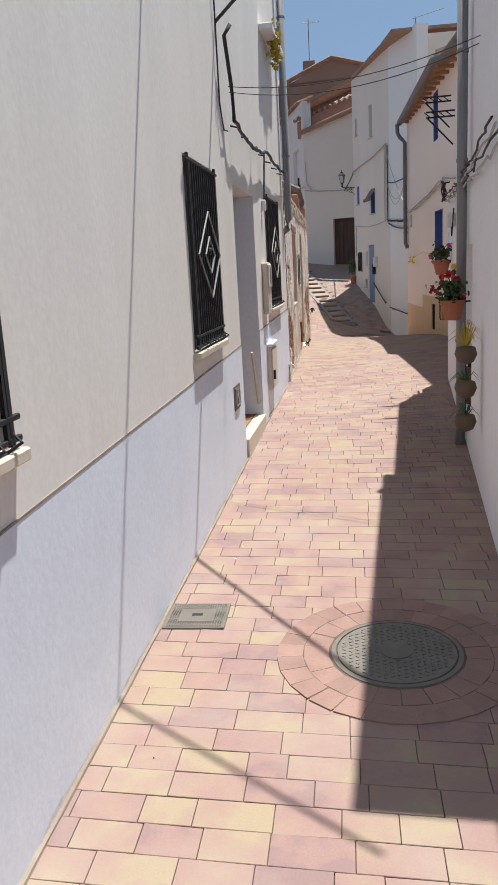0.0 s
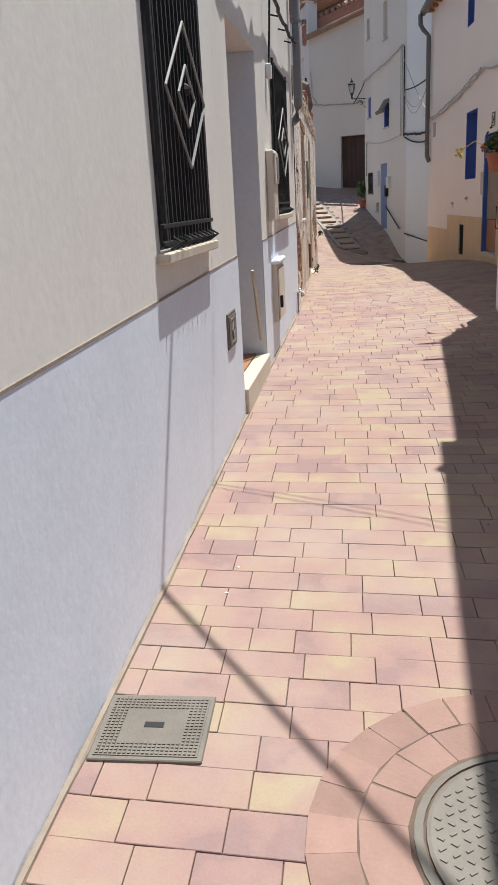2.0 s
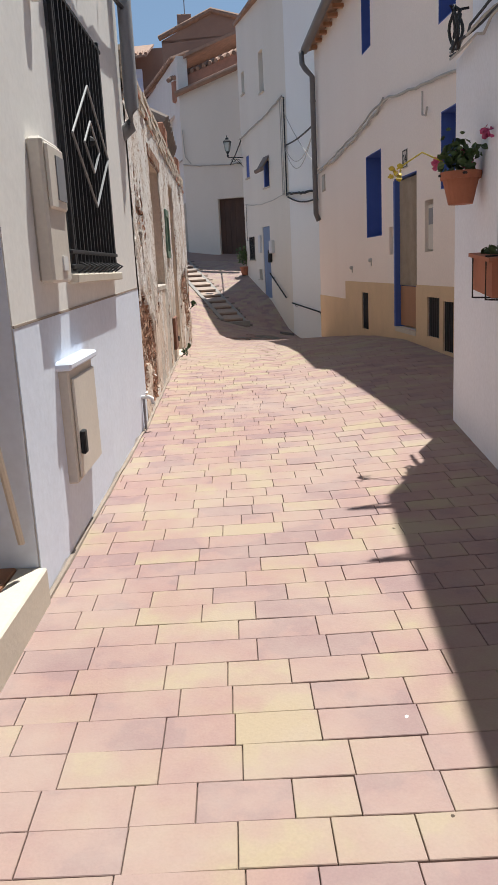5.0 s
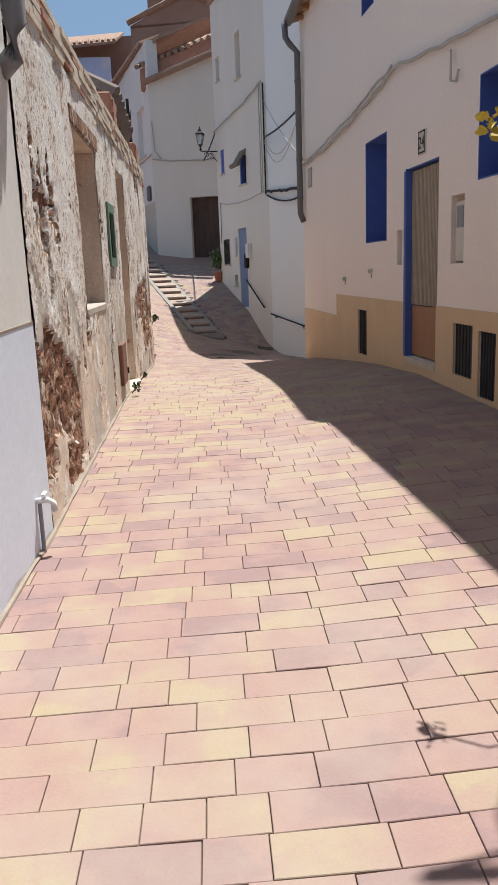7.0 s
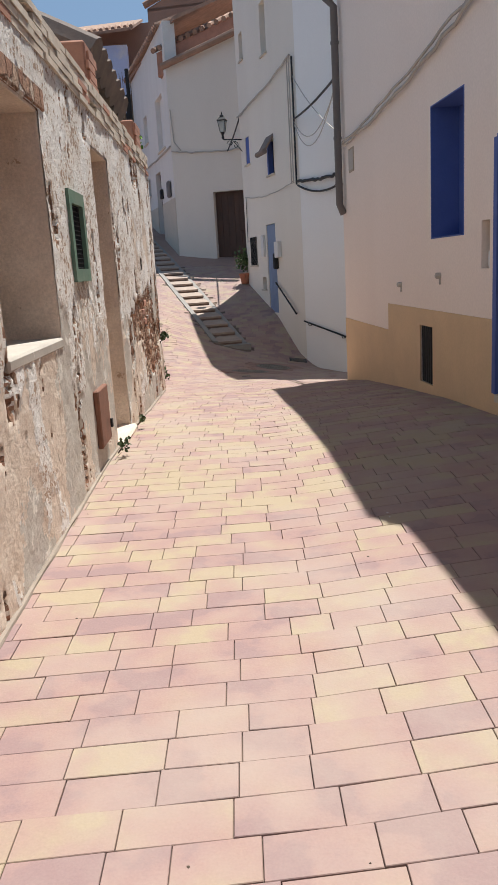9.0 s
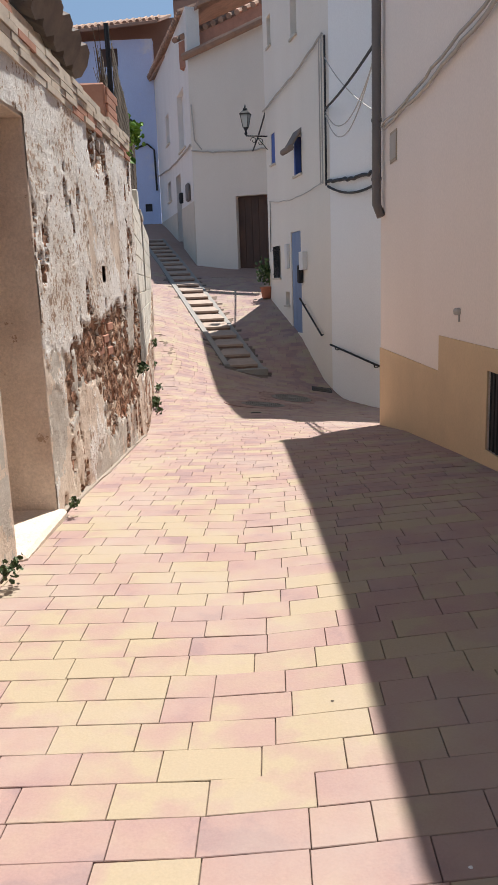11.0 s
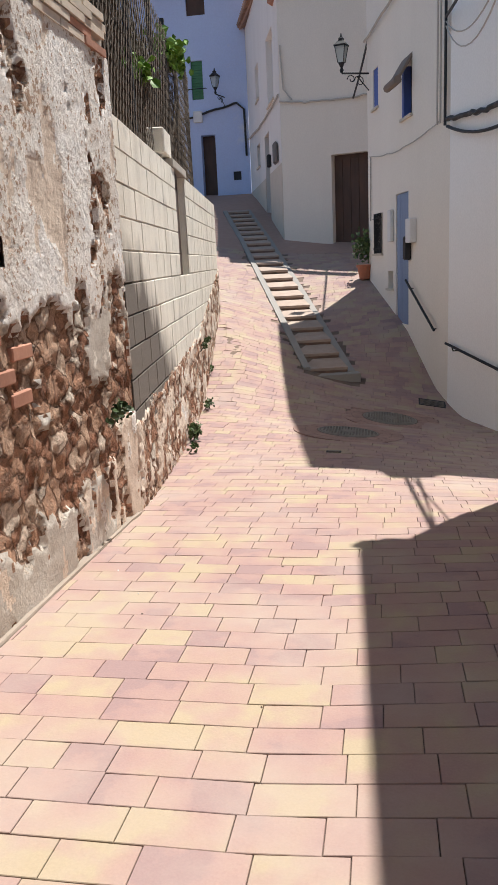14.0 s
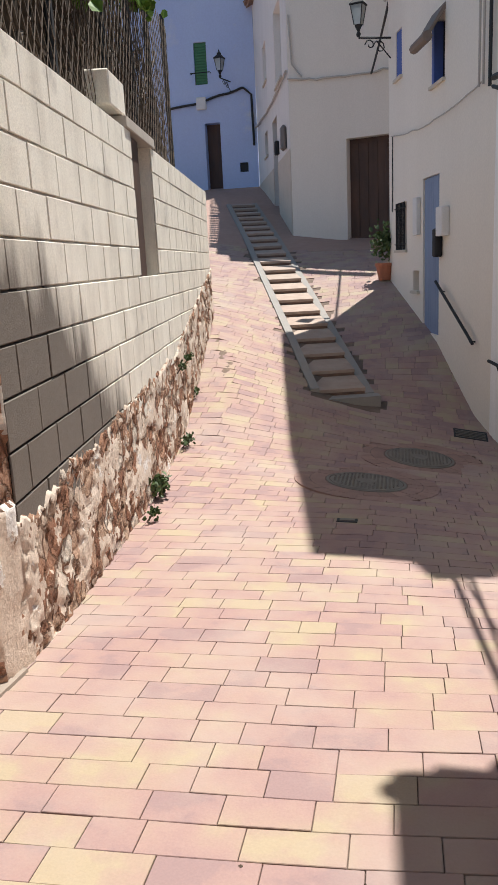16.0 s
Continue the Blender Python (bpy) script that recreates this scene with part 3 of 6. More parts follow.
def grille_window(hole, name="window"):
    s0, s1, z0, z1 = hole
    w = thing(name, "black barred window with steel diamond ornament and stone sill", "window", LEFT.m(s0, 0, z0), "barred windows")
    W, H = s1 - s0, z1 - z0
    part("pane", boxbm(0.002, W - 0.002, -0.22, -0.2, 0, H), GLASS, w)
    # black sheets close behind the bars stand in for the room's darkness
    part("insect_screen", boxbm(0.002, W - 0.002, -0.03, -0.022, 0.002, H - 0.002), DARK, w, "black sheet for the shade behind the bars")
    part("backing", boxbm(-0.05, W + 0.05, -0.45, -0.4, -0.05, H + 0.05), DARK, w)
    part("window_sill", boxbm(-0.06, W + 0.06, -0.2, 0.055, -0.05, -0.005, bevel=0.006), SILL, w, "pale stone window sill")
    for x in (0.0, W - 0.03):
        part("side_bar", boxbm(x, x + 0.03, 0.015, 0.035, 0.01, H, bevel=0.003), IRON, w)
    for z in (0.02, H - 0.05, 0.09):
        part("cross_bar", boxbm(-0.05, W + 0.05, 0.02, 0.036, z, z + 0.02, bevel=0.003), IRON, w)
    n = 13
    for i in range(n):
        x = 0.045 + (W - 0.09) * i / (n - 1)
        part("bar", boxbm(x - 0.008, x + 0.008, 0.02, 0.036, 0.02, H - 0.03), IRON, w)
    for k, (a, b) in enumerate(((0.41 * W, 0.235 * H), (0.17 * W, 0.10 * H))):
        cx, cz = W * 0.54, H * 0.5
        c = [(cx, 0.045, cz + b * 1.0), (cx + a, 0.045, cz), (cx, 0.045, cz - b), (cx - a, 0.045, cz)]
        bm = bmesh.new()
        for i in range(4):
            tube(bm, [c[i], c[(i + 1) % 4]], 0.0065, 5)
        part("diamond", bm, SILVER, w, "bright steel diamond")
    part("rosette", lathe(bmesh.new(), [(0.005, 0), (0.03, 0.005), (0.02, 0.02), (0.004, 0.03)], 8), IRON, w, m=pose(W * 0.52, 0.04, H * 0.52, -90))
    # leaf tips along the lower rail
    bm = bmesh.new()
    for i in range(9):
        x = 0.06 + (W - 0.12) * i / 8
        tube(bm, [(x, 0.03, 0.0), (x + 0.02, 0.075, 0.03), (x + 0.045, 0.035, 0.05)], 0.006, 5)
    part("scrollwork", bm, IRON, w)
    return w


for h in (W0, W1, W2):
    grille_window(h)

# meters, hatch and fittings on the left house
mb = thing("meter_box", "beige electricity meter box on the wall", "meter box", LEFT.m(ly(8.86), 0, 1.36))
part("body", boxbm(0, 0.32, 0, 0.065, 0, 0.58, bevel=0.012), BOX, mb)
part("lid", boxbm(0.02, 0.30, 0.06, 0.08, 0.30, 0.56, bevel=0.01), BOX, mb)
part("pane", boxbm(0.14, 0.28, 0.08, 0.085, 0.34, 0.52), PIPE, mb, "grey meter window")
part("seal", boxbm(0.16, 0.24, 0.065, 0.072, 0.05, 0.11), WHITE, mb)
gb = thing("gas_box", "cream gas cupboard with a latch on the dado", "meter box", LEFT.m(ly(8.98), -0.01, 0.46))
part("body", boxbm(0, 0.5, 0, 0.06, 0, 0.52, bevel=0.008), BOX, gb)
part("door", boxbm(0.02, 0.48, 0.06, 0.075, 0.02, 0.48, bevel=0.006), BOX, gb)
part("hood", boxbm(-0.04, 0.54, -0.005, 0.085, 0.52, 0.56, bevel=0.012), DADO, gb, "sloped plaster hood")
part("latch", boxbm(0.03, 0.08, 0.075, 0.1, 0.13, 0.24, bevel=0.006), IRON, gb)
wh = thing("water_hatch", "grey cast metal water meter hatch in the dado", "hatch", LEFT.m(ly(6.56), 0.002, 0.66))
part("frame", boxbm(0, 0.29, 0, 0.012, 0, 0.22, bevel=0.004), CASTIRON, wh)
part("door", boxbm(0.02, 0.27, 0.012, 0.018, 0.02, 0.20, bevel=0.003), CASTIRON, wh)
bm = bmesh.new()
for a in (0.05, 0.03):
    c = [(0.145 + a, 0.02, 0.11), (0.145, 0.02, 0.11 + a), (0.145 - a, 0.02, 0.11), (0.145, 0.02, 0.11 - a)]
    for i in range(4):
        tube(bm, [c[i], c[(i + 1) % 4]], 0.004, 4)
part("diamond_relief", bm, PIPE, wh)
part("lettering_bar", boxbm(0.05, 0.24, 0.018, 0.021, 0.03, 0.045), PIPE, wh)
part("lettering_bar", boxbm(0.05, 0.24, 0.018, 0.021, 0.172, 0.185), PIPE, wh)
sw = thing("doorbell", "square cream doorbell switch in the doorway reveal", "doorbell", LEFT.m(DOOR_L[0], 0, 1.60))
part("plate", boxbm(0, 0.012, -0.2, -0.11, 0, 0.09, bevel=0.003), BOX, sw)
part("button", boxbm(0.012, 0.018, -0.185, -0.125, 0.015, 0.075, bevel=0.002), SILL, sw)
ln = thing("wall_lantern", "black lantern hanging beside the doorway", "lantern", LEFT.m(DOOR_L[1] - 0.35, -0.28, 2.18))
part("cage", lathe(bmesh.new(), [(0.03, -0.12), (0.05, -0.1), (0.085, 0.08), (0.03, 0.13), (0.012, 0.17)], 6), IRON, ln)
part("arm", tube(bmesh.new(), [(0, 0, 0.17), (0.03, -0.1, 0.24), (0.0, -0.25, 0.2)], 0.009, 6), IRON, ln)

pipe = thing("drainpipe", "grey drainpipe running down the house edge", "drainpipe")
px_ = ly(11.55)
part("pipe", tube(bmesh.new(), [LEFT.p(px_, 0.08, 6.6), LEFT.p(px_, 0.08, 2.55), LEFT.p(px_ + 0.02, 0.05, 2.42), LEFT.p(px_ + 0.06, -0.02, 2.38)], 0.05, 12), PIPE, pipe, smooth=True)
for z in (3.4, 5.2):
    part("clip", tube(bmesh.new(), [LEFT.p(px_, 0.08, z), LEFT.p(px_, 0.08, z + 0.03)], 0.058, 12), PIPE, pipe)

tap = thing("outdoor_tap", "small metal tap on a pipe at the house corner", "tap", LEFT.m(ly(11.38), 0.0, 0.0))
part("pipe", tube(bmesh.new(), [(0, 0.02, 0.16), (0, 0.02, 0.46)], 0.010, 7), PIPE, tap)
part("body", tube(bmesh.new(), [(0, 0.0, 0.46), (0, 0.06, 0.465), (0, 0.085, 0.45), (0, 0.09, 0.41)], 0.015, 8), WHITE, tap, smooth=True)
part("handle", boxbm(-0.03, 0.03, 0.035, 0.055, 0.49, 0.502, bevel=0.004), WHITE, tap)
cb = thing("wall_cable", "bundle of black cables fixed along the wall", "cable")
part("riser", tube(bmesh.new(), [LEFT.p(ly(7.0), 0.07, 3.12), LEFT.p(ly(6.93), 0.07, 3.4), LEFT.p(ly(6.7), 0.07, 3.72), LEFT.p(ly(6.72), 0.12, 3.8)], 0.017, 7), CABLE, cb, smooth=True)
part("bundle", tube(bmesh.new(), sag(LEFT.p(ly(7.0), 0.07, 3.12), LEFT.p(ly(9.3), 0.07, 3.17), 0.08, 16, 0.03, 1), 0.017, 6), CABLE, cb)
part("bundle", tube(bmesh.new(), sag(LEFT.p(ly(9.3), 0.07, 3.17), LEFT.p(ly(11.6), 0.07, 3.2), 0.05, 16, 0.03, 2), 0.017, 6), CABLE, cb)
part("drop", tube(bmesh.new(), [LEFT.p(ly(9.2), 0.05, 3.15), LEFT.p(ly(9.22), 0.03, 2.8), LEFT.p(ly(9.15), 0.03, 2.6)], 0.01, 6), CABLE, cb)
part("drop_box", boxbm(-0.04, 0.04, 0, 0.05, -0.06, 0.06, bevel=0.01, m=LEFT.m(ly(9.15), 0, 2.58)), WHITE, cb)
part("fine_wire", tube(bmesh.new(), [LEFT.p(ly(6.62), 0.02, 6.5), LEFT.p(ly(6.6), 0.02, 3.2), LEFT.p(ly(6.68), 0.03, 3.0), LEFT.p(ly(6.85), 0.03, 3.02)], 0.007, 5), CABLE, cb)
for i in range(7):
    s = ly(7.2 + i * 0.62)
    part("hanger", tube(bmesh.new(), [LEFT.p(s, 0.07, 3.1), LEFT.p(s, 0.0, 3.12)], 0.008, 5), IRON, cb)

# wires across the street
for i, (a, b, r, d) in enumerate((((-0.96, 7.0, 3.4), (1.0, 6.2, 3.42), 0.0035, 0.12),
                                  ((-0.96, 7.02, 3.36), (1.0, 6.25, 3.38), 0.0035, 0.14), ((-1.0, 6.7, 3.82), (0.93, 4.5, 4.6), 0.014, 0.0),
                                  ((-1.03, 5.3, 5.4), (0.95, 3.7, 5.0), 0.012, 0.0))):
    tagged(part("overhead_wire", tube(bmesh.new(), sag(a, b, d), r, 6), CABLE), "black overhead cable strung across the street", "cable", "overhead wires")
# dry plants on an upper ledge
lb = thing("ledge_planter", "dry climbing plant hanging from an upper ledge", "plant")
part("ledge", boxbm(ly(9.6), ly(10.9), 0, 0.16, 4.55, 4.62, bevel=0.01, m=LEFT.m()), PLASTER, lb)
rng = random.Random(4)
part("foliage", leaf_cloud(bmesh.new(), LEFT.p(ly(10.2), 0.12, 4.5), (0.06, 0.35, 0.22), 120, 0.06, rng), YELLOW, lb)

# ---- right white house ----
house_r = thing("lime_washed_house", "white lime-washed house with niches and hanging flower pots", "house")
N1 = (ry(9.15), ry(9.85), 1.16, 1.82)
N2 = (ry(6.95), ry(8.5), 0.42, 1.98)
part("wall", wall_bm(RIGHT, 0, RIGHT.len, -0.6, 2.62, [N1, N2], 0.45), RIGHTW, house_r)
part("upper_wall", wall_bm(RIGHT, 0, ry(7.9), 2.62, 4.75, [], 0.45, -0.02), RIGHTW, house_r)
part("upper_wall", wall_bm(RIGHT, ry(7.905), RIGHT.len, 2.62, 5.2, [], 0.3, -0.1), RIGHTW, house_r)
part("niche_back", wall_bm(RIGHT, N1[0] - 0.1, N1[1] + 0.1, 1.0, 2.0, [], 0.05, -0.3), RIGHTW, house_r)
part("niche_back", wall_bm(RIGHT, N2[0] - 0.1, N2[1] + 0.1, 0.3, 2.2, [], 0.05, -0.42), RIGHTW, house_r)
part("end_wall", boxbm(1.95, 7, 10.6, 10.93, -0.6, 4.74), RIGHTW, house_r)
part("end_wall", boxbm(1.3, 7, 3.66, 3.96, -0.6, 4.74), RIGHTW, house_r)
part("ledge", wall_bm(RIGHT, ry(7.905), RIGHT.len, 2.5, 2.619, [], 0.4, -0.02), RIGHTW, house_r)
bm = prism([(0.82, 3.85), (7, 3.85), (7, 7.9), (1.1, 7.9)], [4.75, 5.9, 5.9, 4.75], [4.85, 6.0, 6.0, 4.85])
part("roof", bm, TILE, house_r)
dp = thing("drainpipe", "grey drainpipe on the lime-washed wall", "drainpipe")
s = ry(7.42)
part("pipe", tube(bmesh.new(), [RIGHT.p(s, 0.06, 0.08), RIGHT.p(s, 0.06, 4.7)], 0.045, 12), PIPE, dp, smooth=True)
for z in (1.1, 2.7, 3.6):
    part("clip", tube(bmesh.new(), [RIGHT.p(s, 0.06, z), RIGHT.p(s, 0.06, z + 0.03)], 0.053, 12), PIPE, dp)
for y, z in ((10.35, 3.75), (9.6, 3.45)):
    br = thing("wall_bracket", "black iron lattice bracket jutting from the wall", "bracket", RIGHT.m(ry(y), 0, z), "iron brackets")
    part("top_bar", boxbm(-0.012, 0.012, 0, 0.32, 0.06, 0.075), IRON, br)
    part("lower_bar", boxbm(-0.012, 0.012, 0, 0.32, 0.0, 0.015), IRON, br)
    for i in range(4):
        part("lattice", tube(bmesh.new(), [(0, 0.08 * i + 0.03, 0.008), (0, 0.08 * i + 0.10, 0.068)], 0.006, 4), IRON, br)
    part("strut", tube(bmesh.new(), [(0, 0.02, -0.3), (0, 0.3, 0.0)], 0.01, 5), IRON, br)
cr = thing("cable_bundle", "tangled old cables along the top of the lime-washed wall", "cable")
for k in range(4):
    part("cable", tube(bmesh.new(), sag(RIGHT.p(ry(4.5), 0.04 + 0.02 * k, 2.5 + 0.03 * k), RIGHT.p(ry(10.9), 0.05, 2.62 + 0.02 * k), 0.06, 30, 0.05, k), 0.008, 5), CABLE if k % 2 else PALECABLE, cr)
coil = thing("cable_coil", "coil of spare black cable hung on the white wall", "cable", RIGHT.m(ry(10.6), 0.06, 2.72))
for k in range(3):
    ring = [((0.07 + 0.010 * k) * math.cos(i * math.pi / 10 + k), 0.015 * k + 0.01 * math.sin(i), (0.10 + 0.012 * k) * math.sin(i * math.pi / 10 + k)) for i in range(21)]
    part("turn", tube(bmesh.new(), ring, 0.010, 5), CABLE, coil)
part("hook", tube(bmesh.new(), [(0, -0.06, 0.11), (0, 0.04, 0.10), (0, 0.05, 0.13)], 0.008, 5), IRON, coil)
jb = thing("junction_box", "white junction box with cables on the wall", "box", RIGHT.m(ry(9.4), 0, 2.22))
part("body", boxbm(-0.12, 0.12, 0, 0.1, 0, 0.16, bevel=0.02), WHITE, jb)
part("cable", tube(bmesh.new(), [(-0.1, 0.05, 0), (-0.18, 0.05, -0.1), (-0.22, 0.03, 0.2)], 0.008, 5), CABLE, jb)


def flower_pot(y, z, d, scale, flower, n, label, yellow=False, leafs=160):
    t = thing("hanging_flower_pot", label, "flower pot", RIGHT.m(ry(y), d, z))
    k = scale
    part("pot", lathe(bmesh.new(), [(0.085 * k, 0), (0.125 * k, 0.17 * k), (0.14 * k, 0.17 * k), (0.145 * k, 0.22 * k), (0.13 * k, 0.22 * k), (0.12 * k, 0.19 * k)], 18), POT, t, smooth=False)
    part("bracket", tube(bmesh.new(), [(0, -d, 0.2 * k), (0.15 * k, 0, 0.2 * k), (0, 0.15 * k, 0.2 * k), (-0.15 * k, 0, 0.2 * k), (0, -d, 0.2 * k)], 0.007, 5), IRON, t)
    rng = random.Random(int(y * 100))
    part("foliage", leaf_cloud(bmesh.new(), (0, 0.02, 0.32 * k), (0.16 * k, 0.14 * k, 0.13 * k), leafs, 0.055 * k, rng), LEAF, t)
    bm = bmesh.new()
    for _ in range(n):
        c = Vector((rng.gauss(0, 0.13 * k), rng.gauss(0.03, 0.10 * k), 0.36 * k + rng.gauss(0, 0.1 * k)))
        leaf_cloud(bm, c, (0.035, 0.035, 0.03), 26, 0.03, rng)
    part("blossom", bm, flower, t)
    if yellow:
        part("trailing_shoot", tube(bmesh.new(), [(0, 0.1, 0.24), (0.0, 0.22, 0.3), (0.05, 0.36, 0.22)], 0.005, 5), YELLOW, t)
        part("yellow_leaf", leaf_cloud(bmesh.new(), (0.05, 0.36, 0.2), (0.05, 0.05, 0.04), 16, 0.035, rng), YELLOW, t)
    return t


flower_pot(10.22, 1.68, 0.12, 0.82, PINK, 5, "terracotta pot of pink geraniums hanging on the wall", True)
flower_pot(7.15, 1.33, 0.15, 0.8, RED, 9, "terracotta pot of red geraniums on a bracket", False, 260)
tr = thing("window_box", "tilted terracotta trough in an iron holder at the niche", "flower pot", RIGHT.m(ry(9.55), 0.08, 1.18))
part("trough", prism([(-0.2, -0.07), (0.2, -0.07), (0.2, 0.07), (-0.2, 0.07)], [0, 0.03, 0.03, 0], [0.17, 0.2, 0.2, 0.17]), POT, tr)
part("rim", prism([(-0.22, -0.09), (0.22, -0.09), (0.22, 0.09), (-0.22, 0.09)], [0.17, 0.2, 0.2, 0.17], [0.19, 0.22, 0.22, 0.19]), POT, tr)
for x in (-0.14, 0.14):
    part("holder", tube(bmesh.new(), [(x, -0.09, 0.2), (x, 0.085, 0.2), (x, 0.085, -0.01), (x, -0.09, -0.02)], 0.006, 5), IRON, tr)
part("foliage", leaf_cloud(bmesh.new(), (0.1, 0, 0.22), (0.1, 0.05, 0.04), 40, 0.04, random.Random(7)), LEAF, tr)
gar = thing("ceramic_garland", "string of coloured ceramic fruit hung on the wall", "ornament", RIGHT.m(ry(8.8), 0.03, 1.36))
for i, mt in enumerate((LEAF, YELLOW, LEAF, RED, YELLOW, RED, LEAF, YELLOW)):
    part("fruit", lathe(bmesh.new(), [(0.005, -0.03), (0.028, -0.015), (0.032, 0.01), (0.012, 0.035)], 8, (0.01 * (-1) ** i, 0.02, 0.06 * i)), mt, gar, smooth=True)
for i, z in enumerate((0.64, 0.90, 1.16)):
    ball = thing("hanging_planter", "round dark planter hanging on a cord with grassy leaves", "planter", RIGHT.m(ry(5.95), 0.12, z), "string of planters")
    part("bowl", lathe(bmesh.new(), [(0.01, -0.08), (0.06, -0.06), (0.085, 0.0), (0.07, 0.05), (0.03, 0.06)], 14), DARKPOT, ball, smooth=True)
    part("cord", tube(bmesh.new(), [(0, 0, 0.05), (0, 0, 0.2)], 0.004, 4), IRON, ball)
    bm = bmesh.new()
    rng = random.Random(20 + i)
    for _ in range(34 if i == 2 else 16):
        a = rng.uniform(0, 6.28)
        r = rng.uniform(0.06, 0.16)
        h = rng.uniform(0.04, 0.22 if i == 2 else 0.1)
        tube(bm, [(0, 0, 0.04), (r * 0.5 * math.cos(a), r * 0.5 * math.sin(a), 0.04 + h), (r * math.cos(a), r * math.sin(a), h - 0.02)], 0.006, 3, 0.001)
    part("grass_leaf", bm, YELLOW if i == 2 else LEAF, ball)
jar = thing("clay_jar", "large dark clay jar with a plant in the niche", "jar", RIGHT.m(ry(7.95), -0.12, 0.42))
part("jar", lathe(bmesh.new(), [(0.09, 0), (0.16, 0.12), (0.18, 0.24), (0.14, 0.34), (0.12, 0.37), (0.10, 0.36)], 18), DARKPOT, jar, smooth=True)
part("foliage", leaf_cloud(bmesh.new(), (0, 0, 0.45), (0.12, 0.1, 0.1), 120, 0.05, random.Random(3)), LEAF, jar)
# wall set back beyond the gap
tagged(part("setback_wall", boxbm(3.4, 3.7, -6, 3.6, -0.6, 3.0), RIGHTW), "plain white yard wall set back from the street", "wall", kind="structure")
tagged(part("street_end_wall", boxbm(-6, 8, -9.0, -8.7, -0.8, 3.5), PLASTER), "plain white wall closing the street behind", "wall", kind="structure")

# ---- cream house with blue openings ----
house_c = thing("cream_house", "cream rendered house with cobalt blue openings and ochre dado", "house")
CW = (cy(17.5), cy(16.65), 1.73, 2.88)
CW = (min(CW[:2]), max(CW[:2]), *CW[2:])
CD = (cy(15.06), cy(15.94), 0.52, 2.40)
CH = (cy(17.45), cy(17.85), 0.36, 0.92)
CN = (cy(16.1), cy(16.27), 1.46, 1.82)
CM = (cy(14.46), cy(14.75), 1.46, 2.03)
CH2 = (cy(14.2), cy(14.62), 0.5, 0.95)
CH3 = (cy(13.75), cy(14.08), 0.38, 0.92)
CW2 = (cy(13.6), cy(14.2), 2.1, 2.88)
CU1 = (cy(17.15), cy(17.65), 4.3, 5.25)
CU2 = (cy(13.8), cy(14.3), 3.75, 4.6)
ch = [CW, CD, CH, CN, CM, CH2, CH3, CW2, CU1, CU2]
part("wall", wall_bm(HOUSE_C, 0, HOUSE_C.len, -1.0, 5.5, ch, 0.4), CREAM, house_c)
sd = cy(19.05)
part("dado", wall_bm(HOUSE_C, 0, sd, -1.0, 1.08, ch, 0.02, 0.012), TAN, house_c, "ochre dado")
part("dado", wall_bm(HOUSE_C, sd, HOUSE_C.len, -1.0, 0.78, [], 0.02, 0.012), TAN, house_c, "lower ochre dado")
part("end_wall", boxbm(1.99, 8, 21.1, 21.43, -1.0, 5.5), IVORY, house_c)
for h, mt in ((CW, BLUE), (CW2, BLUE), (CU1, BLUE), (CU2, BLUE)):
    w = part("window", wall_bm(HOUSE_C, h[0] - 0.05, h[1] + 0.05, h[2] - 0.05, h[3] + 0.05, [], 0.03, -0.26), mt, house_c, "cobalt blue closed shutter")
    bm = bmesh.new()
    for a in ((h[0] + 0.001, h[0] + 0.012, h[2], h[3]), (h[1] - 0.012, h[1] - 0.001, h[2], h[3]), (h[0] + 0.012, h[1] - 0.012, h[3] - 0.012, h[3] - 0.001), (h[0] + 0.012, h[1] - 0.012, h[2] + 0.001, h[2] + 0.012)):
        box(bm, a[0], a[1], -0.258, 0.003, a[2], a[3], m=HOUSE_C.m())
    part("blue_reveal", bm, BLUE, w)
d = part("door", wall_bm(HOUSE_C, CD[0] - 0.05, CD[1] + 0.05, CD[2] - 0.05, CD[3] + 0.05, [], 0.03, -0.3), WOOD, house_c, "dark door behind a bead curtain")
for i in range(44):
    x = CD[0] + 0.03 + (CD[1] - CD[0] - 0.06) * i / 43
    part("bead_strand", boxbm(x - 0.008, x + 0.008, -0.06 + 0.006 * (i % 2), -0.05 + 0.006 * (i % 2), 1.06, CD[3] - 0.03, m=HOUSE_C.m()), CURTAIN, d)
part("lower_panel", boxbm(CD[0] + 0.02, CD[1] - 0.02, -0.07, -0.05, CD[2] + 0.02, 1.05, bevel=0.004, m=HOUSE_C.m()), TANWOOD, d, "brown lower panel")
bm = boxbm(CD[1] - 0.012, CD[1] - 0.001, -0.28, 0.02, CD[2], CD[3], m=HOUSE_C.m())
box(bm, CD[0], CD[1] - 0.013, -0.28, 0.0, CD[3] - 0.012, CD[3] - 0.001, m=HOUSE_C.m())
box(bm, CD[1] - 0.001, CD[1] + 0.06, 0.013, 0.018, CD[2], CD[3] - 0.02, m=HOUSE_C.m())
part("blue_jamb", bm, BLUE, d, "cobalt blue door jamb")
part("threshold", boxbm(CD[0], CD[1], -0.28, 0.02, CD[2] - 0.06, CD[2] - 0.002, m=HOUSE_C.m()), SILL, d)
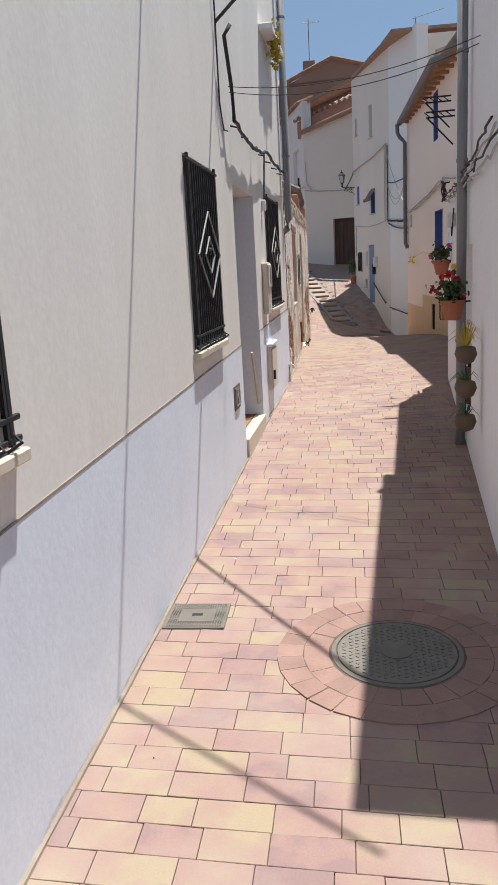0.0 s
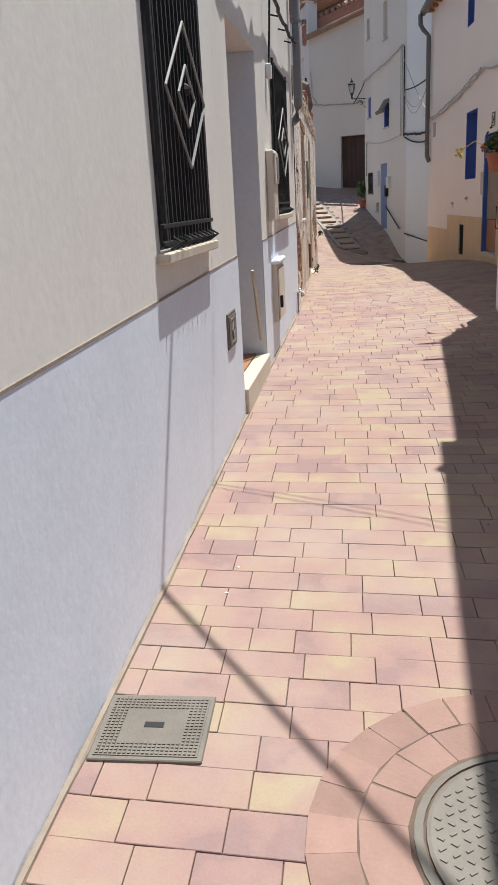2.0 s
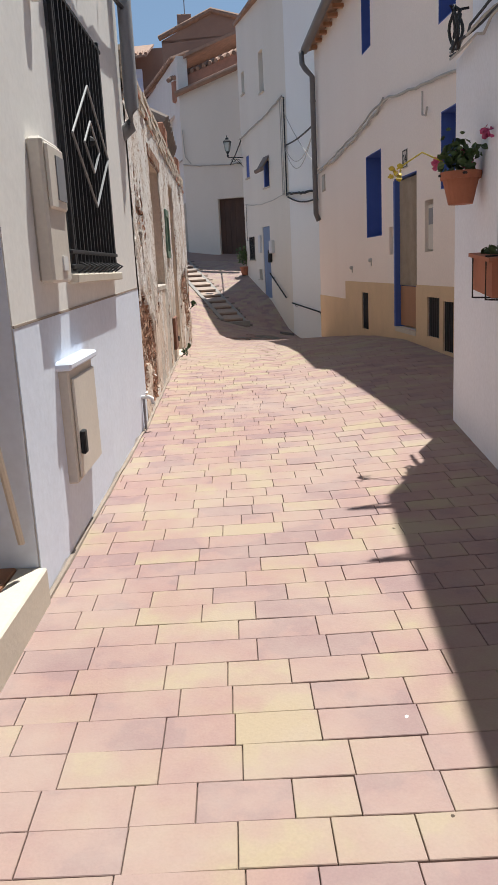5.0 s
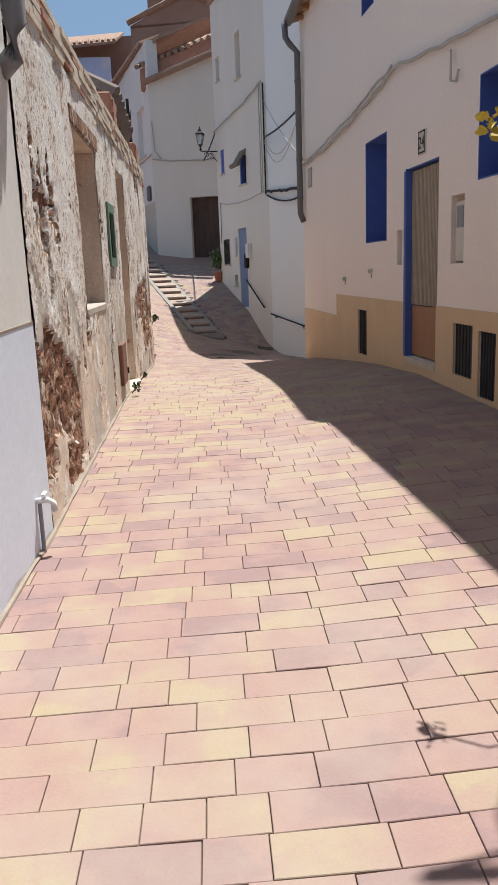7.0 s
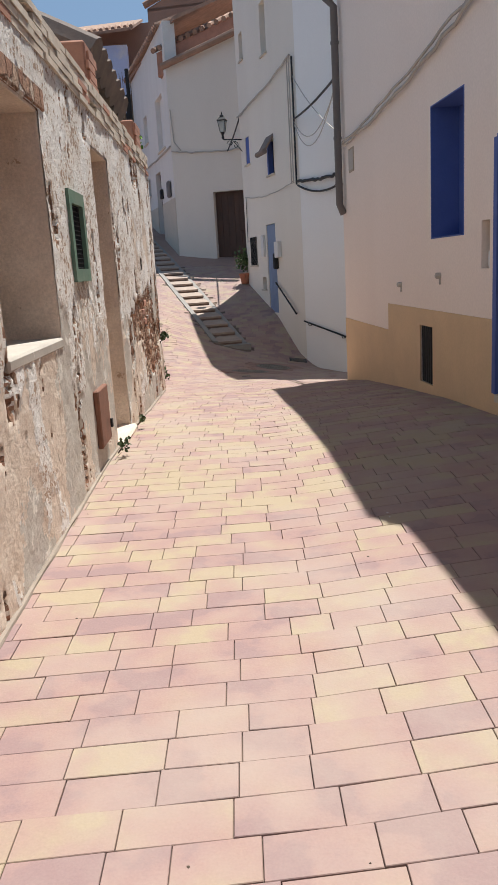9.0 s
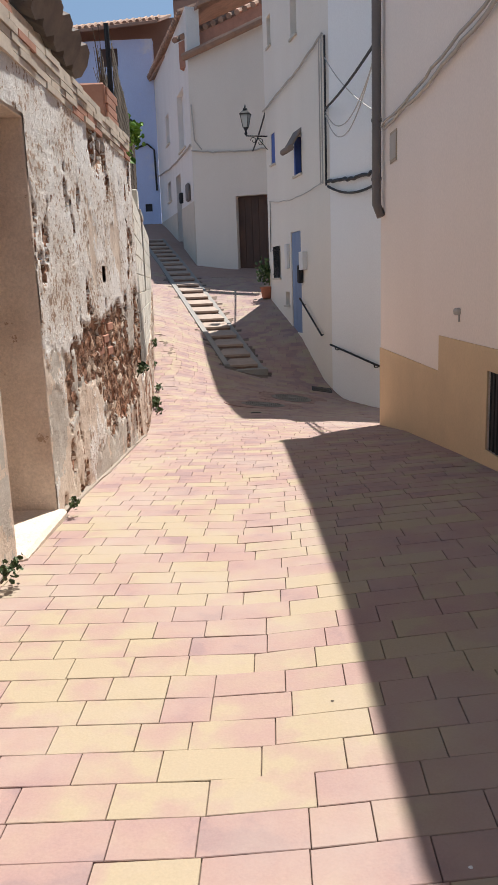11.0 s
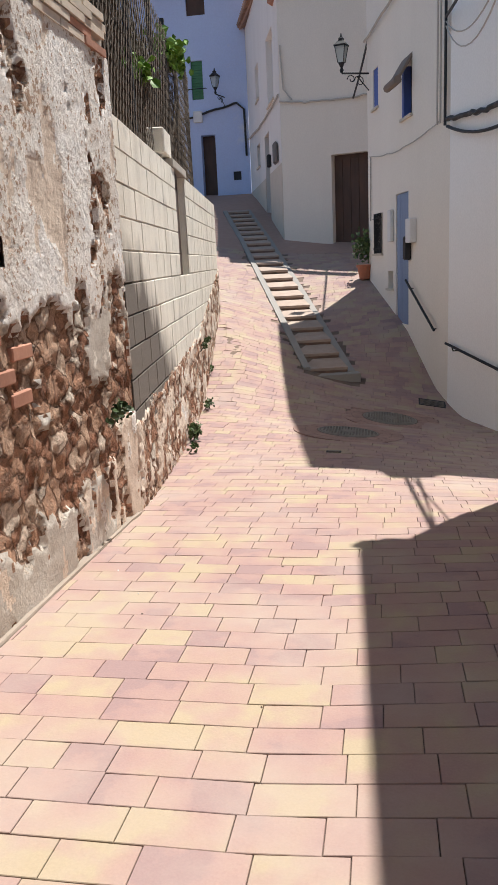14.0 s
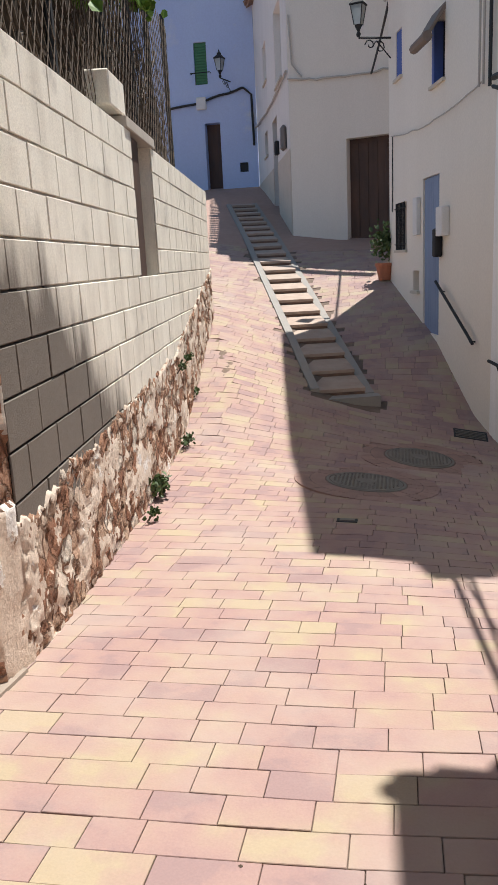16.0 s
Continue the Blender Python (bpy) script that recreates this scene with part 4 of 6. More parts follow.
for h in (CH, CH2, CH3):
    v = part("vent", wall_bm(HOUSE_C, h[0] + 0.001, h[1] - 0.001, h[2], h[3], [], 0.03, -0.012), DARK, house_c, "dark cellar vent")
    for i in range(6):
        x = h[0] + (h[1] - h[0]) * (i + 0.5) / 6
        part("bar", tube(bmesh.new(), [HOUSE_C.p(x, -0.008, h[2]), HOUSE_C.p(x, -0.008, h[3])], 0.006, 4), IRON, v)
for h in (CN, CM):
    # the bottle niche's dark back colour stands in for the shade inside it
    part("niche_back", wall_bm(HOUSE_C, h[0] - 0.03, h[1] + 0.03, h[2] - 0.03, h[3] + 0.03, [], 0.03, -0.12), BROWNPIPE if h is CN else SILL, house_c)
im = thing("intercom", "beige meter box set in a wall niche", "meter box", HOUSE_C.m(CM[0] + 0.03, -0.115, CM[2] + 0.02))
part("body", boxbm(0, 0.22, 0, 0.09, 0, 0.5, bevel=0.01), BOX, im)
part("pane", boxbm(0.04, 0.18, 0.09, 0.096, 0.28, 0.46), PIPE, im)
bot = thing("small_bottle", "small white bottle standing in a wall niche", "bottle", HOUSE_C.m((CN[0] + CN[1]) / 2, -0.06, CN[2]))
part("bottle", lathe(bmesh.new(), [(0.03, 0), (0.035, 0.02), (0.035, 0.12), (0.012, 0.16), (0.012, 0.2)], 10), WHITE, bot, smooth=True)
num = thing("house_number", "ceramic house number tile reading 24", "sign", HOUSE_C.m(cy(15.5), 0.0, 2.48))
part("tile", boxbm(-0.1, 0.1, 0, 0.012, 0, 0.22, bevel=0.003), CERAMIC, num)
part("border", wall_bm(Line((-0.09, 0), (0.09, 0), 1), 0, 0.18, 0.01, 0.21, [(0.012, 0.168, 0.022, 0.198)], 0.004, 0.0155), IRON, num)
fc = bpy.data.curves.new("digits", "FONT")
fc.body, fc.size, fc.align_x, fc.extrude = "24", 0.15, "CENTER", 0.001
fo = new("digits", fc)
bpy.context.view_layer.update()
me = bpy.data.meshes.new_from_object(fo.evaluated_get(bpy.context.evaluated_depsgraph_get()))
bpy.data.objects.remove(fo)
me.materials.append(IRON)
dg = new("digits", me)
dg.parent, dg.matrix_basis = num, Matrix(((-1, 0, 0, 0), (0, 0, 1, 0.0145), (0, 1, 0, 0.055), (0, 0, 0, 1)))
pl = thing("wall_plaque", "small worn ceramic plaque on cream wall", "plaque", HOUSE_C.m(cy(20.8), 0, 2.72))
part("plaque", boxbm(-0.14, 0.14, 0, 0.012, 0, 0.3, bevel=0.003), CURTAIN, pl)
part("glazed_field", boxbm(-0.13, 0.13, 0.012, 0.016, 0.03, 0.27), PALECABLE, pl)
for y, z in ((18.53, 1.27), (17.25, 1.37)):
    kb = thing("wall_stub", "short plaster-coated pipe stub in the cream wall", "pipe", HOUSE_C.m(cy(y), 0, z), "pipe stubs")
    part("stub", lathe(bmesh.new(), [(0.028, -0.01), (0.030, 0.03), (0.022, 0.045), (0.01, 0.05)], 10), PALECABLE, kb, m=pose(0, 0, 0.03, -90))
    part("drip", boxbm(-0.012, 0.012, 0.0, 0.012, -0.05, 0.01, bevel=0.004), PALECABLE, kb)
# roof with a bent gutter
def EX(y):
    """The eave's line in plan, with a step part way."""
    return float(np.interp(y, [10.2, 15.4, 15.401, 21.55], [2.30, 1.88, 1.74, 1.52]))


rf = part("roof", prism([(EX(10.2), 10.2), (8, 10.2), (8, 21.6), (EX(21.55), 21.55), (EX(15.41), 15.41), (EX(15.39), 15.39)], [5.45, 7.0, 7.0, 5.35, 5.4, 5.4], [5.55, 7.15, 7.15, 5.5, 5.52, 5.52]), TILE, house_c)
bm = bmesh.new()
for i in range(46):
    y = 10.4 + i * 0.24
    x = EX(y)
    tube(bm, [(x - 0.02, y, 5.53 - 0.05 * i / 46), (x + 1.2, y, 5.85 - 0.05 * i / 46)], 0.075, 7)
part("eave_tiles", bm, TILE, rf)
for i in range(24):
    y = 10.5 + i * 0.46
    part("rafter", boxbm(EX(y) + 0.03, EX(y) + 0.5, y, y + 0.09, 5.29, 5.345), TANWOOD, rf)
gt = thing("gutter", "dark zinc gutter bending into a downpipe", "gutter")
g0 = [(EX(y) - 0.06, y, 5.46 - 0.008 * (y - 10.2)) for y in (10.3, 13, 15.3, 15.5, 19, 21.5)]
part("trough", tube(bmesh.new(), g0, 0.075, 12), BROWNPIPE, gt, smooth=True)
c1 = HOUSE_C.p(HOUSE_C.len - 0.16, 0.08, 0)
part("downpipe", tube(bmesh.new(), [(1.39, 21.4, 5.32), (1.40, 21.38, 5.1), (c1.x - 0.12, c1.y, 4.98), (c1.x, c1.y, 4.85), (c1.x, c1.y, 2.35), (c1.x + 0.05, c1.y - 0.02, 2.22)], 0.05, 12), BROWNPIPE, gt, smooth=True)
for z in (3.2, 4.4, 2.6):
    part("clip", tube(bmesh.new(), [(c1.x, c1.y, z), (c1.x, c1.y, z + 0.03)], 0.058, 12), BROWNPIPE, gt)
cc = thing("facade_cable", "painted cable run sagging across the cream facade", "cable")
part("cable", tube(bmesh.new(), sag(HOUSE_C.p(cy(21.1), 0.04, 3.1), HOUSE_C.p(cy(16.3), 0.04, 3.42), 0.08, 20, 0.03, 3), 0.018, 6), PALECABLE, cc)
part("cable", tube(bmesh.new(), sag(HOUSE_C.p(cy(21.1), 0.06, 3.12), HOUSE_C.p(cy(16.3), 0.06, 3.45), 0.06, 20, 0.03, 4), 0.014, 6), PALECABLE, cc)
part("cable", tube(bmesh.new(), sag(HOUSE_C.p(cy(16.3), 0.04, 3.42), HOUSE_C.p(cy(11), 0.04, 2.95), 0.02, 20, 0.03, 5), 0.018, 6), PALECABLE, cc)
part("loose_loop", tube(bmesh.new(), [HOUSE_C.p(cy(14.75), 0.03, 3.2), HOUSE_C.p(cy(14.72), 0.04, 2.95), HOUSE_C.p(cy(14.6), 0.04, 2.92), HOUSE_C.p(cy(14.55), 0.04, 3.0)], 0.012, 6), PALECABLE, cc)

# ---- ivory house at the bend ----
house_b = thing("ivory_house", "tall ivory house with small blue windows and a blue door", "house")
BD = (by(28.22), by(28.92), 0.5, 2.52)
BW1 = (by(28.05), by(28.55), 3.58, 4.30)
BW2 = (by(29.98), by(30.32), 4.05, 4.68)
BG = (by(29.75), by(30.3), 1.62, 2.30)
BU1 = (by(28.22), by(28.62), 6.1, 7.15)
BU2 = (by(30.1), by(30.4), 6.45, 7.05)
BH = (by(29.1), by(29.4), 1.04, 1.32)
bh = [BD, BW1, BW2, BG, BU1, BU2, BH]
bh = [(min(h[:2]), max(h[:2]), *h[2:]) for h in bh]
BD, BW1, BW2, BG, BU1, BU2, BH = bh
part("wall", wall_bm(HOUSE_B, 0, HOUSE_B.len, -1.2, 8.45, bh, 0.35), IVORY, house_b)
# bounced light on this side is partly put into its paint colour
part("wall", wall_bm(B_SIDE, 0, B_SIDE.len, -1.2, 8.45, [], 0.35), BOUNCEWHITE, house_b)
part("back_wall", boxbm(2.16, 8, 24.5, 24.8, -1.2, 8.2), IVORY, house_b)
part("roof", prism([(0.28, 30.85), (1.20, 26.4), (1.47, 24.6), (4.0, 24.5), (8, 24.5), (8, 33)], [8.45, 8.4, 8.35, 8.3, 8.2, 8.2], [8.55, 8.48, 8.43, 8.4, 8.3, 8.3]), TILE, house_b)
for h, lab, mt in ((BW1, "dark window with a blue frame", BLUE), (BW2, "small blue shutter", BLUE), (BU1, "grey closed shutter", PALECABLE), (BU2, "small grey shutter", PALECABLE), (BG, "barred ground-floor window", DARK), (BH, "dark hatch", BROWNPIPE)):
    w = part("window", wall_bm(HOUSE_B, h[0] - 0.04, h[1] + 0.04, h[2] - 0.04, h[3] + 0.04, [], 0.03, -0.02 if h is BW2 else (-0.12 if mt is not DARK else -0.2)), DARK if h is BW1 else mt, house_b, lab)
    part("sill", boxbm(h[0] - 0.04, h[1] + 0.04, -0.1, 0.04, h[2] - 0.04, h[2] - 0.002, m=HOUSE_B.m()), SILL, w)
    if h is BW1:
        part("blue_jamb", boxbm(h[1] - 0.1, h[1] - 0.002, -0.11, 0.004, h[2], h[3], m=HOUSE_B.m()), BLUE, w)
    if h is BG:
        for i in range(7):
            x = h[0] + (h[1] - h[0]) * (i + 0.5) / 7
            part("bar", tube(bmesh.new(), [HOUSE_B.p(x, 0.02, h[2]), HOUSE_B.p(x, 0.02, h[3])], 0.01, 5), IRON, w)
        for z in (h[2] + 0.08, h[3] - 0.08):
            part("cross_bar", tube(bmesh.new(), [HOUSE_B.p(h[0] - 0.03, 0.025, z), HOUSE_B.p(h[1] + 0.03, 0.025, z)], 0.01, 5), IRON, w)
blind = thing("roller_blind", "rolled brown blind propped out over a window", "blind", HOUSE_B.m((BW1[0] + BW1[1]) / 2, 0, BW1[3]))
part("cloth", prism([(-0.28, 0.0), (0.28, 0.0), (0.28, 0.22), (-0.28, 0.22)], [0.02, 0.02, -0.30, -0.30], [0.1, 0.1, -0.24, -0.24]), AWNING, blind)
part("roll", tube(bmesh.new(), [(-0.3, 0.22, -0.27), (0.3, 0.22, -0.27)], 0.06, 8), AWNING, blind)
bdoor = part("door", wall_bm(HOUSE_B, BD[0] - 0.03, BD[1] + 0.03, BD[2] - 0.05, BD[3] + 0.03, [], 0.03, -0.04), BLUEDOOR, house_b, "grey-blue boarded door")
for i in range(7):
    x = BD[0] + 0.01 + (BD[1] - BD[0] - 0.02) * i / 7
    part("board", boxbm(x, x + (BD[1] - BD[0] - 0.02) / 7 - 0.008, -0.04, -0.018, BD[2], BD[3] - 0.02, bevel=0.003, m=HOUSE_B.m()), BLUEDOOR, bdoor)
part("post_box", boxbm(BD[0] - 0.16, BD[0] - 0.02, 0, 0.10, 1.5, 1.85, bevel=0.02, m=HOUSE_B.m()), IRON, house_b, "black letter box")
part("meter_box", boxbm(BD[0] - 0.42, BD[0] - 0.17, 0, 0.1, 1.75, 2.1, bevel=0.01, m=HOUSE_B.m()), WHITE, house_b)
part("meter_box", boxbm(BD[1] + 0.12, BD[1] + 0.32, 0, 0.06, 1.8, 2.3, bevel=0.01, m=HOUSE_B.m()), WHITE, house_b)
for ln_, s0, s1, z0, z1 in ((HOUSE_B, by(26.75), by(28.1), 0.55, 1.2), (B_SIDE, 0.15, B_SIDE.len - 0.12, 0.22, 0.42)):
    hr = thing("handrail", "black metal handrail fixed to the wall", "handrail")
    part("rail", tube(bmesh.new(), [ln_.p(s0, 0.08, z0), ln_.p(s1, 0.08, z1)], 0.018, 8), IRON, hr)
    for f in (0.1, 0.9):
        s = s0 + (s1 - s0) * f
        z = z0 + (z1 - z0) * f
        part("bracket", tube(bmesh.new(), [ln_.p(s, 0, z - 0.06), ln_.p(s, 0.06, z - 0.06), ln_.p(s, 0.08, z)], 0.01, 6), IRON, hr)
cbn = thing("corner_cables", "black and grey cables at the house corner", "cable")
K = HOUSE_B.p(0.1, 0.04, 0)
K = (K.x, K.y)
part("riser", tube(bmesh.new(), [(K[0], K[1], 5.55), (K[0], K[1], 3.15)], 0.02, 6), CABLE, cbn)
part("riser", tube(bmesh.new(), [(K[0] - 0.05, K[1] + 0.14, 5.6), (K[0] - 0.05, K[1] + 0.14, 3.2)], 0.014, 6), PALECABLE, cbn)
part("riser", tube(bmesh.new(), [(K[0] - 0.08, K[1] + 0.26, 5.6), (K[0] - 0.08, K[1] + 0.26, 3.2)], 0.014, 6), PALECABLE, cbn)
part("span", tube(bmesh.new(), sag((K[0], K[1], 4.4), (c1.x, c1.y, 4.0), 0.05), 0.018, 6), CABLE, cbn)
part("span", tube(bmesh.new(), sag((K[0], K[1], 4.35), (c1.x, c1.y, 3.9), 0.45), 0.008, 5), PALECABLE, cbn)
part("span", tube(bmesh.new(), sag((K[0], K[1], 4.3), (c1.x, c1.y, 3.95), 0.6), 0.008, 5), PALECABLE, cbn)
part("span", tube(bmesh.new(), sag((K[0], K[1], 5.2), (c1.x, c1.y, 3.3), 0.1), 0.008, 5), PALECABLE, cbn)
E0, E1 = B_SIDE.p(B_SIDE.len - 0.02, 0.05, 3.2), B_SIDE.p(0.05, 0.05, 3.1)
part("bundle", tube(bmesh.new(), sag(E0, E1, 0.03, 20, 0.04, 8), 0.03, 6), CABLE, cbn)
part("bundle", tube(bmesh.new(), sag(E0 - Vector((0, 0, 0.08)), E1 - Vector((0, 0, 0.12)), 0.15), 0.02, 6), CABLE, cbn)
part("run", tube(bmesh.new(), sag(HOUSE_B.p(0.2, 0.05, 5.6), HOUSE_B.p(HOUSE_B.len, 0.05, 5.25), 0.05, 16, 0.04, 9), 0.022, 6), PALECABLE, cbn)
part("run", tube(bmesh.new(), sag(HOUSE_B.p(0.3, 0.03, 3.25), HOUSE_B.p(by(30.5), 0.03, 3.3), 0.12, 16, 0.02, 10), 0.009, 5), PALECABLE, cbn)
part("drop", tube(bmesh.new(), [HOUSE_B.p(by(30.45), 0.02, 3.3), HOUSE_B.p(by(30.5), 0.02, 2.2)], 0.008, 5), CABLE, cbn)
pt = thing("potted_geranium", "potted plant standing against the ivory wall", "plant", pose(0.28, 30.75, ground_z(0.28, 30.75)))
part("pot", lathe(bmesh.new(), [(0.1, 0), (0.14, 0.22), (0.16, 0.22), (0.16, 0.27), (0.12, 0.27)], 14), POT, pt)
part("foliage", leaf_cloud(bmesh.new(), (0, 0, 0.6), (0.2, 0.16, 0.3), 260, 0.07, random.Random(5)), LEAF, pt)


def street_lantern(name, base, n, arm, s, label):
    """A four-sided lantern on a scrolled wall bracket; n points away from the wall."""
    t = thing(name, label, "street lamp", group="street lanterns")
    base, n = Vector(base), Vector(n).normalized()
    tip = base + n * arm
    part("bracket", tube(bmesh.new(), [base, tip], 0.016, 6), IRON, t)
    bm = bmesh.new()
    for k, (c, r) in enumerate(((0.35, 0.11), (0.65, 0.08))):
        o = base + n * arm * c - Vector((0, 0, r * 1.2))
        tube(bm, [o + r * (1 - 0.09 * i) * (math.cos(i * 0.8) * n + math.sin(i * 0.8) * Vector((0, 0, 1))) for i in range(9)], 0.009, 5)
    tube(bm, [base - Vector((0, 0, 0.28)), base + n * arm * 0.45 - Vector((0, 0, 0.04))], 0.01, 5)
    part("scroll", bm, IRON, t)
    m = Matrix.Translation(tip + Vector((0, 0, 0.05))) @ Matrix.Rotation(0.5, 4, "Z") @ Matrix.Scale(s, 4)
    part("stem", lathe(bmesh.new(), [(0.03, -0.05), (0.05, 0.0), (0.025, 0.05), (0.06, 0.12), (0.08, 0.16)], 8), IRON, t, m=m)
    part("glazing", lathe(bmesh.new(), [(0.09, 0.165), (0.165, 0.50)], 4), LAMPGLASS, t, m=m)
    bm = bmesh.new()
    for k in range(4):
        a = math.pi / 2 * k
        tube(bm, [(0.093 * math.cos(a), 0.093 * math.sin(a), 0.16), (0.17 * math.cos(a), 0.17 * math.sin(a), 0.51)], 0.011, 4)
    part("frame", bm, IRON, t, m=m)
    part("cap", lathe(bmesh.new(), [(0.19, 0.50), (0.2, 0.53), (0.07, 0.63), (0.075, 0.67), (0.03, 0.7), (0.012, 0.78)], 4), IRON, t, m=m)
    return t


lb_ = HOUSE_B.p(HOUSE_B.len - 0.15, 0.0, 4.7)
street_lantern("street_lantern", lb_, (-0.9, -0.35, 0), 0.5, 0.76, "black four-sided street lantern on a scrolled bracket")
street_lantern("street_lantern", (-4.3, 41.68, 6.7), (-0.3, -1, 0), 0.6, 0.9, "black wall lantern on the blue house")

# ---- grey-white house with the garage ----
house_a = thing("grey_white_house", "blank grey-white house wall with a brown garage door", "house")
hA = HOUSE_A.len
AG = (1.4, hA - 1.2, 1.4, 3.80)
part("wall", wall_bm(HOUSE_A, 0, hA, 0.8, 7.3, [AG], 0.4), GREYW, house_a)
part("gable", prism([(1.2, 33.408), (-1.64, 34.3), (-1.52, 34.66), (1.32, 33.77)], [7.3] * 4, [8.15, 7.31, 7.31, 8.15]), GREYW, house_a)
gd = part("garage_door", wall_bm(HOUSE_A, AG[0] - 0.03, AG[1] + 0.03, 1.4, AG[3] + 0.03, [], 0.05, -0.2), WOOD, house_a, "dark brown wooden garage door")
for i in range(9):
    x = AG[0] + (AG[1] - AG[0]) * i / 9
    part("board", boxbm(x + 0.005, x + (AG[1] - AG[0]) / 9 - 0.005, -0.2, -0.18, 1.5, AG[3] - 0.08, bevel=0.003, m=HOUSE_A.m()), WOOD, gd)
part("wicket", boxbm(AG[0] + 0.25, AG[0] + 1.0, -0.18, -0.155, 2.65, 3.55, bevel=0.01, m=HOUSE_A.m()), WOOD, gd)


def eave(name, a, b, depth, parent, mat=TILE, step=0.22, r=0.075, rise=0.25):
    """A row of barrel tiles along an eave or verge from a to b."""
    a, b = Vector(a), Vector(b)
    u = (b - a)
    nrm = Vector((-u.y, u.x, 0)).normalized() * depth
    n = int(u.length / step)
    bm = bmesh.new()
    for i in range(n + 1):
        p = a + u * (i / n)
        tube(bm, [p, p + nrm + Vector((0, 0, rise))], r, 7)
    return part(name, bm, mat, parent)


part("verge_tiles", tube(bmesh.new(), [(1.3, 33.2, 8.22), (-1.75, 34.16, 7.34)], 0.10, 8), TILE, house_a)
part("upper_brick_band", prism([(1.3, 33.7), (-1.9, 34.7), (-1.8, 35.0), (1.4, 34.0)], [8.1, 7.2, 7.2, 8.1], [8.75, 7.85, 7.85, 8.75]), BRICK, house_a)
eave("upper_eave_tiles", (1.4, 33.6, 8.8), (-2.0, 34.66, 7.9), -0.6, house_a)
cA = thing("facade_cable", "grey cable along the grey-white wall", "cable")
part("cable", tube(bmesh.new(), sag(HOUSE_A.p(1.6, 0.03, 5.0), HOUSE_A.p(hA, 0.03, 5.05), 0.1, 18, 0.04, 12), 0.022, 6), PALECABLE, cA)
part("cable", tube(bmesh.new(), [HOUSE_A.p(hA - 0.3, 0.03, 5.05), HOUSE_A.p(hA - 0.1, 0.03, 5.3), HOUSE_A.p(hA - 0.05, 0.03, 6.2)], 0.018, 6), PALECABLE, cA)
part("cable", tube(bmesh.new(), sag(HOUSE_A.p(2.6, 0.03, 4.9), lb_ + Vector((0, 0, 0.6)), 0.05), 0.02, 6), CABLE, cA)

# ---- white house and blue house further up ----
house_w = thing("white_town_house", "white house with a brown door and closed shutters", "house")
WD = (2.35, 3.35, 2.6, 4.80)
WS = (4.6, 5.4, 4.25, 4.85)
WU1 = (1.0, 2.3, 5.35, 6.9)
WU2 = (4.3, 5.1, 6.0, 6.9)
wh_ = [WD, WS, WU1, WU2]
part("wall", wall_bm(HOUSE_W, 0, HOUSE_W.len, 1.5, 8.6, wh_, 0.35), PLASTER, house_w)
part("dado", wall_bm(HOUSE_W, 0, HOUSE_W.len, 1.5, 3.75, wh_, 0.02, 0.012), SILL, house_w, "beige dado")
for h, mt, lab in ((WD, WOOD, "brown wooden door"), (WS, DARK, "small dark window"), (WU1, WHITE, "closed white shutter"), (WU2, WHITE, "closed white shutter")):
    w = part("door" if h is WD else "window", wall_bm(HOUSE_W, h[0] - 0.03, h[1] + 0.03, h[2] - 0.03, h[3] + 0.03, [], 0.03, -0.15), mt, house_w, lab)
    part("sill", boxbm(h[0] - 0.04, h[1] + 0.04, -0.1, 0.04, h[2] - 0.05, h[2] - 0.002, m=HOUSE_W.m()), SILL, w)
part("roof", prism([(-1.3, 34.0), (-3.9, 42.2), (2, 44), (3, 36)], [8.5, 8.6, 10.6, 10.6], [8.6, 8.7, 10.7, 10.7]), TILE, house_w)
eave("eave_tiles", (-1.9, 34.8, 8.62), (-3.85, 41.9, 8.72), -0.7, house_w)
part("letter_box", boxbm(2.0, 2.2, 0, 0.1, 3.9, 4.2, bevel=0.02, m=HOUSE_W.m()), IRON, house_w)
part("ham_shaped_lamp", boxbm(0.5, 0.8, 0, 0.12, 3.8, 4.3, bevel=0.05, m=HOUSE_W.m()), BROWNPIPE, house_w)
part("cable", tube(bmesh.new(), sag(HOUSE_W.p(0, 0.04, 5.2), HOUSE_W.p(HOUSE_W.len, 0.04, 5.4), 0.1, 14, 0.03, 14), 0.025, 6), PALECABLE, house_w)

house_bl = thing("blue_house", "weathered pale blue house with a green shutter", "house")
fx = lambda x: -3.57 - x
DB = (fx(-4.68), fx(-5.15), 3.7, 5.62)
SB = (fx(-4.98), fx(-5.36), 6.7, 7.85)
VB = (fx(-3.88), fx(-4.14), 4.18, 4.45)
UB = (fx(-4.8), fx(-5.4), 9.15, 9.75)
part("wall", wall_bm(HOUSE_BLUE, 0, HOUSE_BLUE.len, 2.5, 10.0, [DB, SB, VB, UB], 0.35), BLUEW, house_bl)
for h, mt, lab in ((DB, WOOD, "dark wooden door in a deep doorway"), (SB, SHUTTER, "green slatted shutter"), (VB, DARK, "dark vent"), (UB, WOOD, "brown upper window")):
    w = part("door" if h is DB else "window", wall_bm(HOUSE_BLUE, h[0] - 0.03, h[1] + 0.03, h[2] - 0.03, h[3] + 0.03, [], 0.03, -0.3 if h is DB else -0.08), mt, house_bl, lab)
    if h is SB:
        for i in range(14):
            z = h[2] + 0.04 + (h[3] - h[2] - 0.08) * i / 14
            part("slat", boxbm(h[0] + 0.02, h[1] - 0.02, -0.08, -0.05, z, z + 0.05, m=HOUSE_BLUE.m()), SHUTTER, w)
